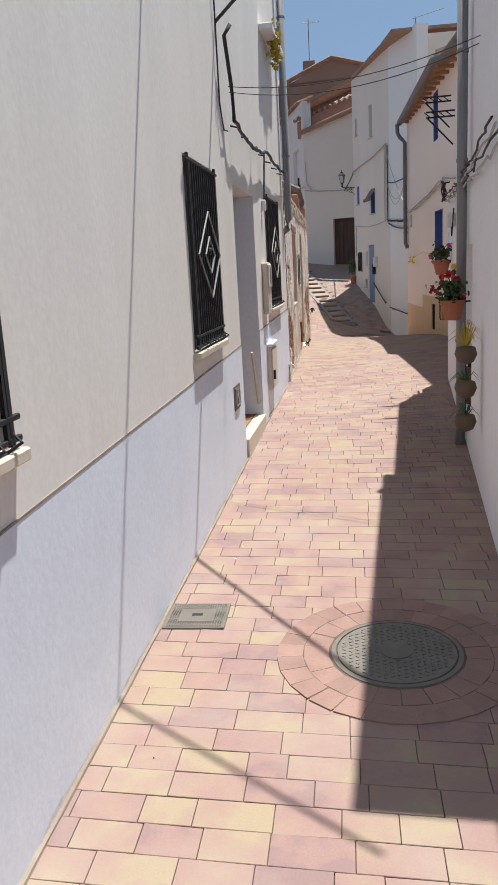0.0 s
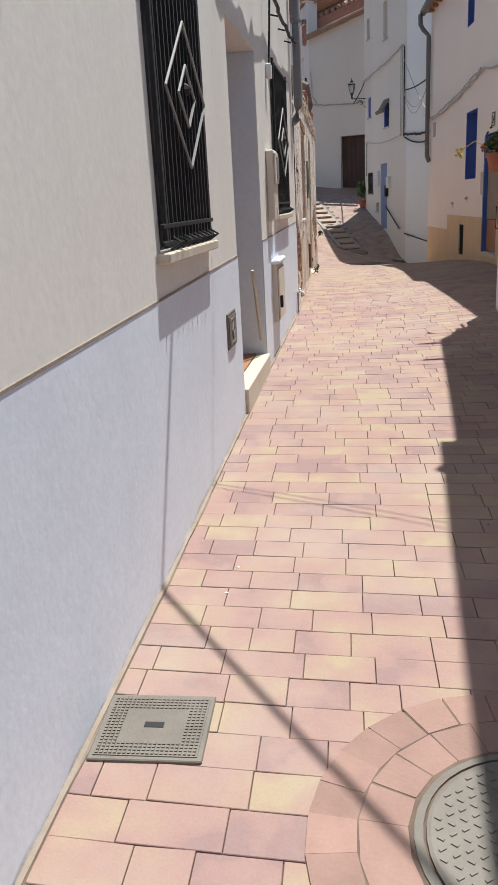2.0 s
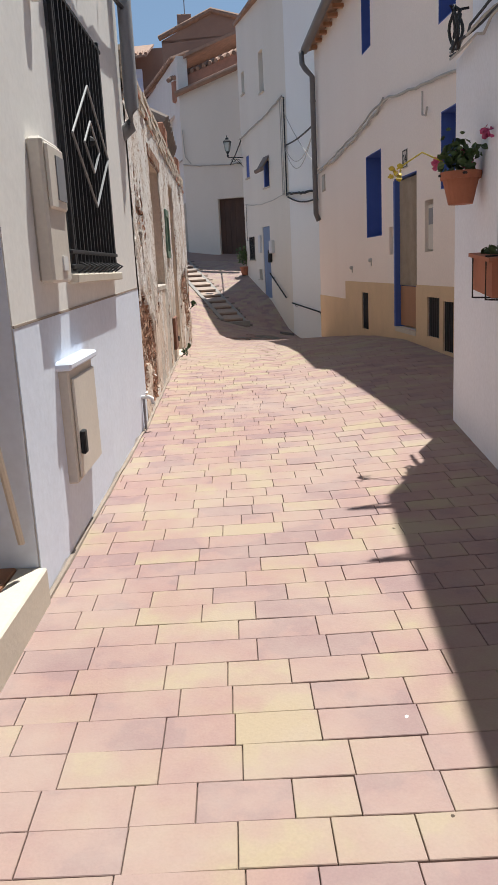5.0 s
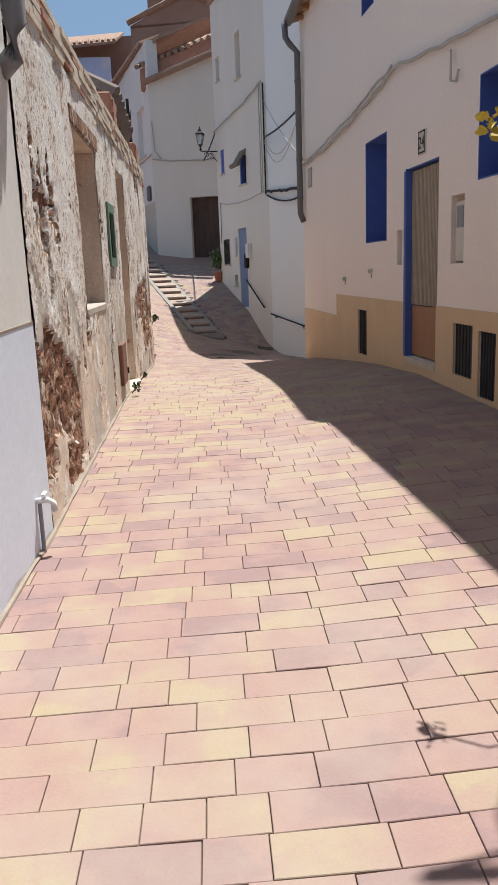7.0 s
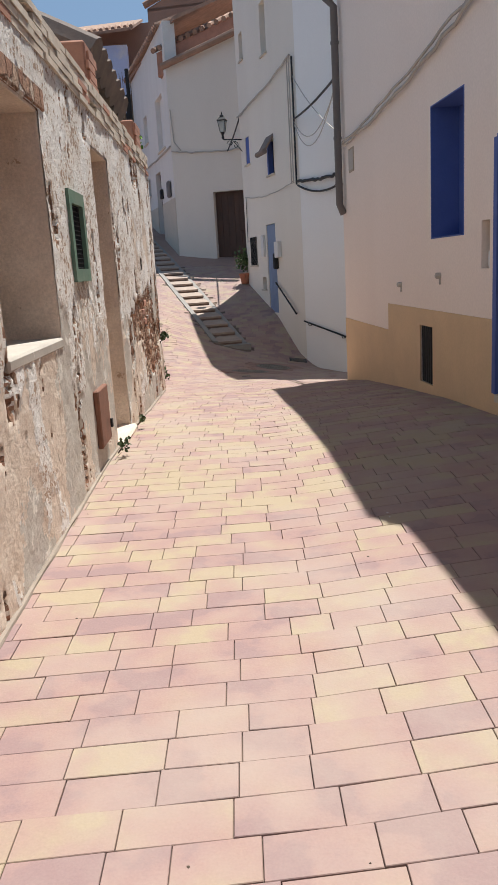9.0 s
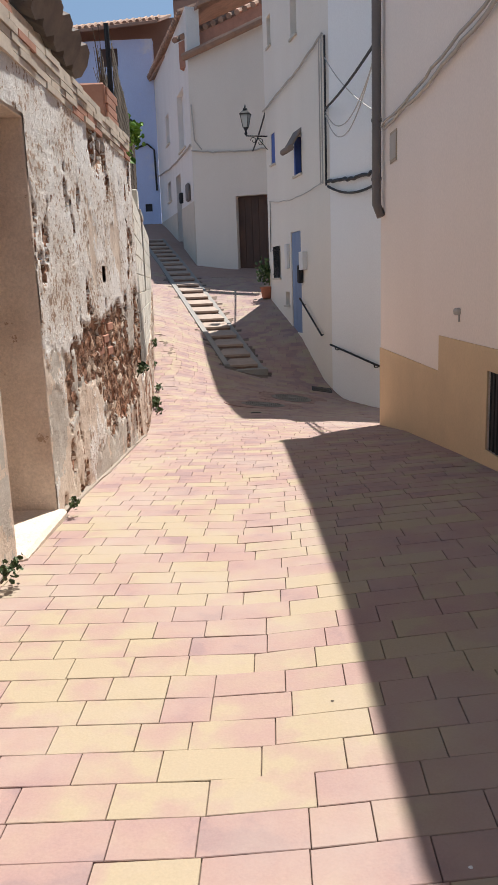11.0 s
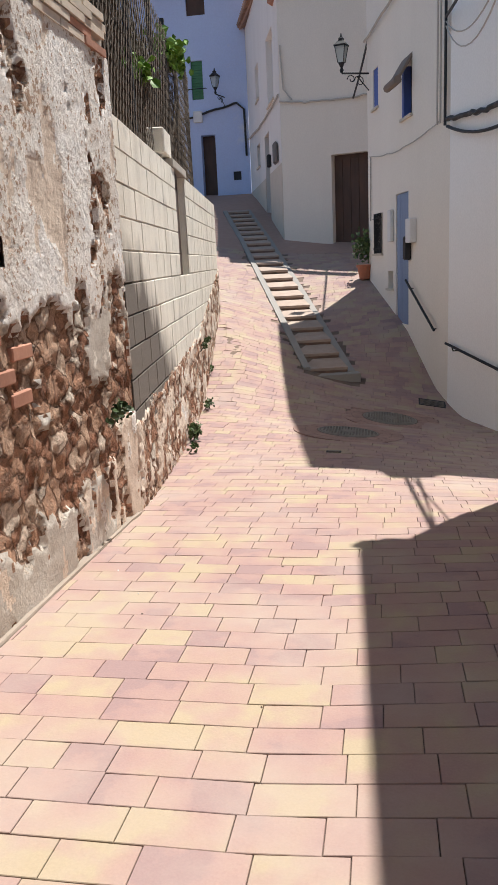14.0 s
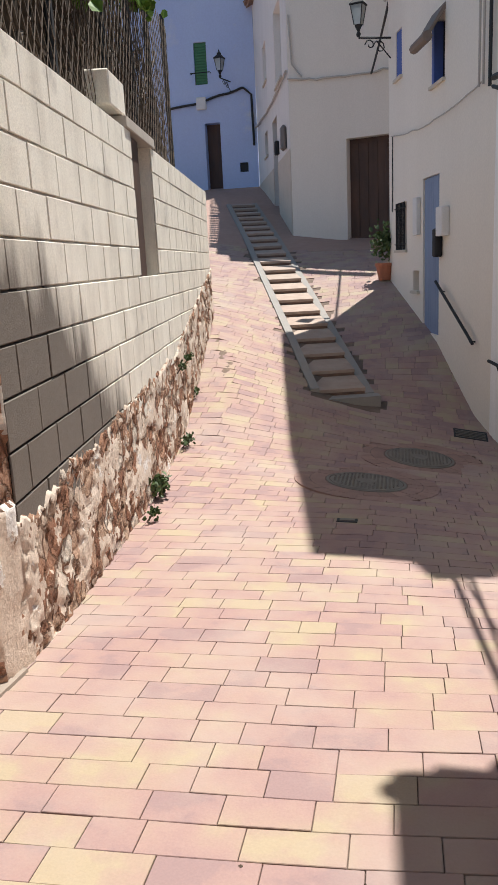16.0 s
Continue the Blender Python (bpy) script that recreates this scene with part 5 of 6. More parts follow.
part("balcony_rail", tube(bmesh.new(), [HOUSE_BLUE.p(SB[0] - 0.1, 0.0, 7.0), HOUSE_BLUE.p(SB[0] - 0.1, 0.12, 7.0), HOUSE_BLUE.p(SB[1] + 0.1, 0.12, 7.0), HOUSE_BLUE.p(SB[1] + 0.1, 0, 7.0)], 0.015, 5), IRON, house_bl)
part("white_box", boxbm(fx(-5.05), fx(-5.35), 0, 0.1, 6.0, 6.35, bevel=0.02, m=HOUSE_BLUE.m()), WHITE, house_bl)
part("cable", tube(bmesh.new(), [HOUSE_BLUE.p(0.1, 0.04, 4.9), HOUSE_BLUE.p(0.12, 0.05, 6.3), HOUSE_BLUE.p(0.35, 0.05, 6.5)] + sag(HOUSE_BLUE.p(0.4, 0.05, 6.5), HOUSE_BLUE.p(2.6, 0.05, 6.1), 0.05, 10, 0.05, 3), 0.035, 6), CABLE, house_bl)
part("roof", prism([(-10, 41.2), (-3.3, 41.2), (-3.3, 46), (-10, 46)], [9.9, 10.35, 12, 11.6], [10.0, 10.45, 12.1, 11.7]), TILE, house_bl)
eave("eave_tiles", (-3.3, 41.3, 10.5), (-10, 41.3, 10.05), -0.6, house_bl)
# bare brown building on the crest
house_br = thing("brown_ruined_house", "bare brown earthen house on the crest with a tiled ridge", "house")
part("wall", prism([(1.6, 37.5), (-2.4, 38.5), (-2.2, 44), (2, 44)], [7.5] * 4, [10.1, 10.2, 10.2, 10.1]), BROWNW, house_br)
part("gable", prism([(1.6, 37.5), (-0.4, 38.0), (-2.4, 38.5), (-2.2, 44), (2, 44)], [10.1] * 5, [10.3, 11.0, 10.2, 10.2, 10.2]), BROWNW, house_br)
part("ridge_tiles", tube(bmesh.new(), [(1.7, 37.45, 10.36), (-0.4, 37.97, 11.06), (-2.5, 38.5, 10.3)], 0.11, 7), TILE, house_br)
part("chimney", boxbm(-1.75, -1.2, 38.7, 39.2, 10.2, 11.2, bevel=0.02), BROWNW, house_br)
part("lean_to", prism([(-12, 45), (-2.2, 45), (-2.2, 49), (-12, 49)], [8] * 4, [11.3, 11.7, 11.9, 11.4]), BROWNW, house_br)
an = thing("aerial", "thin television aerial on a roof", "aerial")
part("mast", tube(bmesh.new(), [(-1.45, 38.9, 11.2), (-1.45, 38.9, 13.0)], 0.02, 5), PIPE, an)
for i in range(5):
    part("element", tube(bmesh.new(), [(-1.55 + 0.14 * i, 38.75, 12.85), (-1.55 + 0.14 * i, 39.05, 12.85)], 0.012, 4), PIPE, an)
part("boom", tube(bmesh.new(), [(-1.7, 38.9, 12.85), (-0.9, 38.9, 12.85)], 0.014, 4), PIPE, an)
an2 = thing("aerial", "thin television aerial on a roof", "aerial")
part("mast", tube(bmesh.new(), [(2.4, 27.5, 8.5), (2.4, 27.5, 9.5)], 0.018, 5), PIPE, an2)
part("boom", tube(bmesh.new(), [(2.3, 27.5, 9.45), (3.3, 27.2, 9.6)], 0.012, 4), PIPE, an2)

# ---- ruined house ----
ruin = thing("ruined_house_front", "roofless ruined house front of flaking plaster over rubble", "ruin")
RW = (ruy(13.45), ruy(14.55), 1.24, 2.46)
RD = (ruy(16.15), ruy(16.95), 0.25, 2.52)
RG = (ruy(15.08), ruy(15.52), 1.58, 2.08)
PH = (ruy(18.75), ruy(18.91), 1.62, 1.74)
rh = [RW, RD, RG, PH]


def rubble_face(line, s0, s1, z0, z1, holes, cell, decide, relief):
    """A worn wall face: a fine grid whose relief and skin follow the state of the plaster at each place."""
    nu, nv = int((s1 - s0) / cell), int((z1 - z0) / cell)
    bm = bmesh.new()
    vs = {}
    for i in range(nu + 1):
        for j in range(nv + 1):
            s, z = s0 + (s1 - s0) * i / nu, z0 + (z1 - z0) * j / nv
            jit = noise.noise_vector(Vector((s * 9, z * 9, 3.3))) * cell * 0.35
            vs[i, j] = bm.verts.new(line.p(s + (jit.x if 0 < i < nu else 0), relief(s, z), z + (jit.y if 0 < j < nv else 0)))
    for i in range(nu):
        for j in range(nv):
            s, z = s0 + (s1 - s0) * (i + 0.5) / nu, z0 + (z1 - z0) * (j + 0.5) / nv
            if any(h[0] < s < h[1] and h[2] < z < h[3] for h in holes):
                continue
            f = bm.faces.new((vs[i, j], vs[i + 1, j], vs[i + 1, j + 1], vs[i, j + 1]))
            f.material_index = decide(s, z)
    return bm


def ruin_state(s, z):
    n1 = noise.fractal(Vector((s * 1.1, z * 0.9, 1.0)), 0.7, 2.1, 7)
    n2 = noise.fractal(Vector((s * 3.0, z * 1.3, 7.0)), 0.7, 2.1, 7)
    y = 11.66 + s
    far = min(1, max(0, (y - 16.9) / 1.0))
    start = max(0.0, 1 - abs(s - 0.35) / 0.9)
    zz = z + 0.45 * n1
    if y > 18.5 and 0.5 < zz < 1.28 + 0.3 * n2 and n1 + n2 > -0.6:
        return 1
    if far > 0.5:
        if zz > 1.3:
            return 1 if n2 > 0.42 else (3 if n2 < -0.55 else 0)
        if zz > 0.85:
            return 1 if n2 > -0.2 else 2
        return 1 if n2 > 0.32 else (2 if n1 > -0.05 else (0 if n2 < -0.4 else 3))
    if start > 0 and zz + 0.4 * (1 - start) < 1.25 and zz > 0.35:
        return 1
    if zz > 1.2 - 0.3 * n2:
        return 1 if n2 > 0.48 else (2 if y < 15.9 and zz < 1.6 and n2 < -0.15 else 0)
    if n2 > 0.55:
        return 1
    return 2 if n1 > 0.05 else (0 if n2 < -0.35 else 3)


def stones(s, z, k):
    """How far a field stone stands out of its bed: round faces, deep gaps."""
    w = noise.noise_vector(Vector((s * 6, z * 6, 8.1))) * 0.5
    d, at = noise.voronoi(Vector((s * k + w.x, z * k * 1.3 + w.y, 2.5)))
    return min(0.3, d[1] - d[0]) / 0.3 * (0.65 + 0.35 * math.sin(at[0].x * 40 + at[0].y * 17))


def ruin_relief(s, z):
    st = ruin_state(s, z)
    b = noise.fractal(Vector((s * 6, z * 6, 2.0)), 0.8, 2.0, 4)
    c = noise.noise(Vector((s * 40, z * 40, 5.0)))
    if st == 1:
        return -0.026 + 0.022 * stones(s, z, 7.0) ** 0.6 + 0.012 * b + 0.007 * c
    if st == 0:
        return 0.010 + 0.004 * b + 0.003 * c
    return 0.004 + 0.004 * b + 0.002 * c


part("worn_face", rubble_face(RUIN, 0, RUIN.len, -0.3, 2.78, rh, 0.021, ruin_state, ruin_relief), [OLDPL, STONE, GREYPL, PINKPL], ruin, "flaking white and grey plaster over brown rubble", smooth=True)
part("corner_stone", boxbm(RUIN.len - 0.06, RUIN.len + 0.03, -0.4, -0.012, -0.4, 2.76, bevel=0.02, m=RUIN.m()), STONE, ruin)
part("core_wall", wall_bm(RUIN, 0, RUIN.len, -0.6, 2.76, rh, 0.44, -0.05), PINKPL, ruin)
part("window_recess", wall_bm(RUIN, RW[0] - 0.1, RW[1] + 1.2, 0.9, 2.6, [], 0.05, -0.46), PINKPL, ruin, "blocked-up pink plastered recess")
part("door_recess", wall_bm(RUIN, RD[0] - 0.1, RD[1] + 0.9, -0.1, 2.7, [], 0.05, -0.46), PINKPL, ruin, "blocked-up doorway")
part("window_sill", boxbm(RW[0], RW[1], -0.5, 0.012, 1.19, 1.252, bevel=0.012, m=RUIN.m()), CEMENT, ruin, "pale cement window sill")
part("door_sill", boxbm(RD[0] - 0.02, RD[1] + 0.02, -0.5, 0.06, -0.1, 0.27, bevel=0.02, m=RUIN.m()), PINKPL, ruin)
part("lintel", boxbm(RW[0] - 0.15, RW[1] + 0.15, -0.4, 0.02, 2.46, 2.6, bevel=0.02, m=RUIN.m()), STONE, ruin, "broken rubble lintel")
gw = part("green_window", wall_bm(RUIN, RG[0] - 0.03, RG[1] + 0.03, RG[2] - 0.03, RG[3] + 0.03, [(RG[0] + 0.04, RG[1] - 0.04, RG[2] + 0.05, RG[3] - 0.05)], 0.05, 0.03), GREEN, ruin, "green wooden window frame with wire mesh")
bm = bmesh.new()
for i in range(14):
    s = RG[0] + 0.04 + (RG[1] - RG[0] - 0.08) * i / 13
    tube(bm, [RUIN.p(s, 0.0, RG[2]), RUIN.p(s, 0.0, RG[3])], 0.003, 4)
for i in range(18):
    z = RG[2] + (RG[3] - RG[2]) * i / 17
    tube(bm, [RUIN.p(RG[0], 0.0, z), RUIN.p(RG[1], 0.0, z)], 0.003, 4)
part("wire_mesh", bm, IRON, gw)
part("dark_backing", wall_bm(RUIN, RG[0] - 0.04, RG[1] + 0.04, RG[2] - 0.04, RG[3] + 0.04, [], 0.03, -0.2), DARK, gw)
md = part("meter_door", boxbm(ruy(15.3), ruy(15.68), 0.0, 0.04, 0.42, 0.82, bevel=0.008, m=RUIN.m()), RUST, ruin, "rusty brown meter door")
part("hinge", boxbm(ruy(15.66), ruy(15.7), 0.03, 0.055, 0.5, 0.56, m=RUIN.m()), IRON, md)
# black back puts the hole's unlit depth into colour
part("putlog_hole", boxbm(PH[0] - 0.02, PH[1] + 0.02, -0.36, -0.3, PH[2] - 0.02, PH[3] + 0.02, m=RUIN.m()), DARK, ruin, "dark broken hole")
for h in (RW, RD):
    for a, b, c, d in ((h[0] - 0.03, h[0] + 0.014, h[2], h[3]), (h[1] - 0.014, h[1] + 0.03, h[2], h[3]), (h[0] + 0.015, h[1] - 0.015, h[3] - 0.014, h[3] + 0.03)):
        part("plastered_reveal", boxbm(a, b, -0.45, 0.003, c, d, bevel=0.004, m=RUIN.m()), PINKPL, ruin, "pink plastered reveal")
for k, (s0, z0) in enumerate(((18.62, 1.30), (18.9, 1.22), (18.7, 1.13), (18.5, 1.05), (18.85, 1.02), (18.2, 2.12), (18.45, 2.2))):
    part("brick", boxbm(ruy(s0), ruy(s0) + 0.2, -0.05, -0.004 + 0.003 * (k % 3), z0, z0 + 0.065, bevel=0.006, m=RUIN.m()), BRICK, ruin, "bare red brick")
# courses of thin hollow brick along the top
rng = random.Random(11)
part("brick_core", boxbm(0, RUIN.len, -0.25, -0.02, 2.76, 3.0, m=RUIN.m()), MORTAR, ruin)
for c in range(5):
    s = 0.0 if c % 2 else -0.12
    while s < RUIN.len:
        e = s + 0.33
        a, b = max(0, s), min(RUIN.len, e) - 0.012
        if rng.random() > 0.06 and b - a > 0.05:
            z = 2.775 + c * 0.047
            d = rng.uniform(-0.004, 0.012)
            part("brick", boxbm(a, b, -0.02, 0.02 + d, z, z + 0.04, m=RUIN.m()), BRICK if rng.random() < 0.12 else THINBRICK, ruin)
        s = e
for y0, y1, h in ((16.55, 16.95, 0.34), (19.55, 20.05, 0.30)):
    stub = part("brick_stub", boxbm(ruy(y0), ruy(y1), -0.3, -0.02, 2.995, 3.0 + h, bevel=0.015, m=RUIN.m()), BRICK, ruin, "broken red brick stub")
    for c in range(int(h / 0.07)):
        part("brick", boxbm(ruy(y0) + 0.04 * (c % 2), ruy(y1) - 0.05 * (c % 3), -0.02, 0.0, 3.0 + c * 0.07, 3.06 + c * 0.07, m=RUIN.m()), BRICK, stub)
rt = thing("roof_remnant", "sagging remnant of dark old roof tiles on the ruin", "roof")
for i in range(7):
    y = 17.25 + i * 0.24
    part("roof_tile", tube(bmesh.new(), [(-0.98, y, 3.42 - 0.03 * i), (-1.7, y + 0.1, 3.78 - 0.03 * i), (-2.6, y + 0.1, 4.3)], 0.13, 8), DARKTILE, rt)
part("wall_stub", boxbm(-1.45, -1.12, 17.3, 18.9, 2.7, 3.3, bevel=0.03), PINKPL, rt)
part("side_wall", boxbm(-4.5, -1.36, 11.66, 11.9, -0.3, 3.6), PINKPL, ruin)
part("rear_wall", boxbm(-4.8, -4.5, 11.66, 20.4, -0.3, 3.2), PINKPL, ruin)
part("side_wall", boxbm(-4.5, -1.5, 20.1, 20.4, -0.3, 3.1), PINKPL, ruin)

# ---- yard wall of concrete blocks on a rubble base ----
yard = thing("block_yard_wall", "wall of unrendered concrete blocks on a rubble base", "wall")
SL = (YARD.s_at_y(23.45), YARD.s_at_y(24.25), 1.40, 2.50)


def base_top(s):
    return 0.62 + 0.035 * s + max(0, s - 4.2) * 0.16 + 0.05 * noise.noise(Vector((s * 2, 0, 9))) + 0.05 * noise.fractal(Vector((s * 9, 0, 3)), 0.8, 2.0, 4)


def yard_relief(s, z):
    b = noise.fractal(Vector((s * 5, z * 5, 12.0)), 1.0, 2.0, 4)
    if yard_state(s, z) == 1:
        return 0.019 * stones(s, z, 7.0) ** 0.7 + 0.006 * b
    return 0.018 + 0.006 * b + 0.004 * noise.noise(Vector((s * 30, z * 30, 4.0)))


def yard_state(s, z):
    n1 = noise.fractal(Vector((s * 3.5, z * 3.5, 21.0)), 0.6, 2.1, 7)
    return 1 if n1 > -0.12 else (2 if n1 < -0.75 else 0)


bm = bmesh.new()
nu, nv = 420, 44
gvs = [[None] * (nv + 1) for _ in range(nu + 1)]
for i in range(nu + 1):
    s = -0.14 + (YARD.len + 0.14) * i / nu
    p = YARD.p(s, 0, 0)
    z0, z1 = ground_z(p.x, p.y) - 0.15, max(base_top(s), ground_z(p.x, p.y) + 0.12)
    for j in range(nv + 1):
        z = z0 + (z1 - z0) * j / nv
        d = (yard_relief(s, z) if j < nv else -0.03) - (0.07 if s < -0.04 else 0)
        gvs[i][j] = bm.verts.new(YARD.p(s, d, z))
for i in range(nu):
    for j in range(nv):
        f = bm.faces.new((gvs[i][j], gvs[i + 1][j], gvs[i + 1][j + 1], gvs[i][j + 1]))
        f.material_index = yard_state(YARD.len * i / nu, gvs[i][j].co.z)
part("rubble_base", bm, [PINKPL, STONE, OLDPL], yard, "brown rubble base patched with plaster", smooth=True)
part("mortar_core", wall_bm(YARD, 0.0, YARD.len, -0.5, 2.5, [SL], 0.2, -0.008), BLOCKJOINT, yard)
rng = random.Random(21)
block_mesh = {}
for c in range(11):
    z = 0.48 + c * 0.204
    s = -0.2 * (c % 2)
    while s < YARD.len:
        a, b = max(0, s), min(YARD.len, s + 0.408)
        s += 0.408
        if b - a < 0.06 or z + 0.19 < base_top(a) - 0.05 or z > 2.5:
            continue
        zt = min(z + 0.194, 2.5)
        pieces = [(a, b)]
        if z + 0.1 > SL[2] and a < SL[1] and b > SL[0]:
            pieces = [(a, min(b, SL[0])), (max(a, SL[1]), b)]
        for a2, b2 in pieces:
            if b2 - a2 < 0.05:
                continue
            key = (round(b2 - a2 - 0.01, 3), round(zt - z, 3))
            m = YARD.m(a2, -0.008 + rng.uniform(0, 0.004), z)
            if key not in block_mesh:
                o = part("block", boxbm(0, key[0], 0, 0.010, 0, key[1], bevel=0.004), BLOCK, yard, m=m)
                block_mesh[key] = o.data
            else:
                o = new("block", block_mesh[key])
                o.parent, o.matrix_basis = yard, m
part("slit_lintel", boxbm(SL[0] - 0.2, SL[1] + 0.12, -0.2, 0.02, 2.502, 2.58, bevel=0.006, m=YARD.m()), CEMENT, yard)
part("slit_board", boxbm(SL[0] + 0.01, SL[0] + 0.36, -0.06, -0.02, 1.41, 2.48, m=YARD.m()), WOOD, yard, "dark weathered board in the opening")
# black sheet behind the slit stands in for the shade in there
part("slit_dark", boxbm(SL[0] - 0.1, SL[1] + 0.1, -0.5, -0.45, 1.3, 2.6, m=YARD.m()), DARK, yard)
part("taller_pier", boxbm(SL[0] - 0.55, SL[0] - 0.08, -0.2, -0.004, 2.585, 2.8, bevel=0.01, m=YARD.m()), BLOCK, yard)
tagged(part("garden_soil", prism([(-1.2, 20.6), (-2.3, 28.4), (-8, 28.4), (-8, 20.6)], [1.0] * 4, [2.2] * 4), TWIG), "raised dark garden soil behind the wall", "ground", kind="structure")

fence = thing("wire_fence", "rusty chain-link fence with dark posts on the block wall", "fence")
for s in (0.15, 1.6, 2.9, 3.9, 4.8, 5.9):
    part("post", tube(bmesh.new(), [YARD.p(s, -0.12, 2.3), YARD.p(s + 0.02, -0.14, 4.1)], 0.026, 6), IRON, fence)
bm = bmesh.new()
for i in range(-11, 59):
    for sg in (1, -1):
        s0 = i * 0.11
        pts = []
        for k in range(0, 16):
            z = 2.45 + k * 0.1
            s = s0 + sg * (k * 0.1) * 0.55 + (0.66 if sg < 0 else 0)
            if 0.1 <= s <= 5.9:
                pts.append(YARD.p(s, -0.1 + 0.02 * noise.noise(Vector((s, z, 0))), z))
        if len(pts) > 1:
            tube(bm, pts, 0.0035, 3, cap=False)
part("chain_link", bm, TWIG, fence)
rng = random.Random(31)
dead = thing("dead_creeper", "dense dry creeper stems tangled in the fence", "plant", kind="stuff")
bm = bmesh.new()
for _ in range(800):
    s = abs(rng.gauss(2.2, 1.6)) % 5.8
    z = rng.uniform(2.5, 2.7)
    p = [YARD.p(s + rng.gauss(0, 0.12) * k, -0.14 - 0.05 * rng.random() - 0.02 * k, z + k * rng.uniform(0.12, 0.45)) for k in range(4)]
    tube(bm, p, 0.010, 3, 0.003, cap=False)
part("stems", bm, TWIG, dead)
vine = thing("grape_vine", "bright green grape vine behind the fence", "plant")
part("stem", tube(bmesh.new(), [(-1.7, 23, 2.2), (-1.6, 22.6, 3.0), (-1.5, 23.4, 3.5)], 0.035, 6), TWIG, vine)
part("stem", tube(bmesh.new(), [(-1.9, 24.5, 2.2), (-1.8, 24.7, 3.2), (-1.68, 24.6, 3.8)], 0.03, 6), TWIG, vine)
bm = bmesh.new()
for c, sz, n in (((-1.38, 22.4, 3.2), (0.06, 0.4, 0.08), 60), ((-1.75, 22.6, 3.25), (0.25, 0.8, 0.22), 220), ((-1.66, 24.6, 3.82), (0.16, 0.45, 0.16), 320), ((-2.0, 21.6, 2.9), (0.3, 0.6, 0.2), 160)):
    leaf_cloud(bm, c, sz, n, 0.085, rng)
part("crown", bm, VINE, vine)
yt = thing("yard_tree", "leafy dark green shrub in the walled yard", "shrub")
part("trunk", tube(bmesh.new(), [(-2.8, 22.4, 2.1), (-2.7, 22.6, 3.2)], 0.05, 6, 0.03), TWIG, yt)
bm = bmesh.new()
for c in ((-2.7, 22.6, 3.3), (-2.9, 23.6, 3.2), (-2.6, 21.5, 3.0)):
    leaf_cloud(bm, c, (0.45, 0.6, 0.4), 320, 0.12, rng)
part("crown", bm, LEAF, yt)
for x, y, z, k in ((-0.93, 19.95, 0.72, 1.0), (-1.2, 22.6, -0.1, 0.8), (-1.33, 23.2, -0.12, 1.3), (-1.5, 24.6, -0.05, 1.0), (-1.75, 25.9, 0.2, 0.9), (-1.52, 24.7, 0.6, 0.7), (-0.86, 15.75, 0.3, 0.7), (-0.88, 16.95, 0.26, 0.6), (-1.62, 25.3, 0.6, 0.8)):
    wd = thing("weed", "small green weed growing at the wall foot", "weed", pose(x + 0.05, y, z if z > 0.25 else ground_z(x, y)), "wall weeds")
    part("leaves", leaf_cloud(bmesh.new(), (0, 0, 0.08 * k), (0.05 * k, 0.12 * k, 0.06 * k), int(80 * k), 0.035 * k, random.Random(int(y * 37))), LEAF, wd)
    part("stem", tube(bmesh.new(), [(-0.06, 0, -0.02), (0, 0, 0.08 * k)], 0.006, 4), TWIG, wd)

# ---- stair up the slope ----
stair = thing("stone_stair", "long flight of shallow stone steps between grey borders", "stairs")
S0, S1 = Vector((-0.16, 26.85, 0)), Vector((-3.35, 37.6, 0))
SU = (S1 - S0).normalized()
SN = Vector((SU.y, -SU.x, 0))
SLEN = (S1 - S0).length
NST = 21


def sp(s, w, z):
    p = S0 + SU * s + SN * w
    return (p.x, p.y, z)


def sz(s):
    p = S0 + SU * s
    return ground_z(p.x, p.y)


def slab(s0, s1, w0, w1, z0, za, zb):
    bm = bmesh.new()
    lo = [bm.verts.new(sp(s, w, z0)) for s, w in ((s0, w0), (s0, w1), (s1, w1), (s1, w0))]
    hi = [bm.verts.new(sp(s, w, z)) for s, w, z in ((s0, w0, za), (s0, w1, za), (s1, w1, zb), (s1, w0, zb))]
    bm.faces.new(lo[::-1])
    bm.faces.new(hi)
    for i in range(4):
        bm.faces.new((lo[i], lo[(i + 1) % 4], hi[(i + 1) % 4], hi[i]))
    return bm


for i in range(NST):
    a, b = SLEN * i / NST, SLEN * (i + 1) / NST
    rise = sz(b) - sz(a)
    zt = sz(b) + 0.02
    part("riser", slab(a + 0.02, b, -0.27, 0.27, sz(a) - 0.5, zt - rise * 0.5 - 0.04, zt - 0.04), RISER, stair, "brown brick riser, darkened for its shade")
    part("tread", slab(a, b, -0.275, 0.275, zt - rise * 0.5 - 0.039, zt - rise * 0.5, zt), STEP, stair)
    for w0, w1 in ((-0.38, -0.275), (0.275, 0.38)):
        part("border", slab(a + 0.003, b - 0.003, w0, w1, sz(a) - 0.5, max(sz(a), ground_z(*sp(a, (w0 + w1) / 2, 0)[:2])) + 0.03, max(sz(b), ground_z(*sp(b, (w0 + w1) / 2, 0)[:2])) + 0.03), KERB, stair)
part("border", slab(-0.16, 0.0, -0.42, 0.42, -0.8, sz(0) + 0.01, sz(0) + 0.02), KERB, stair)

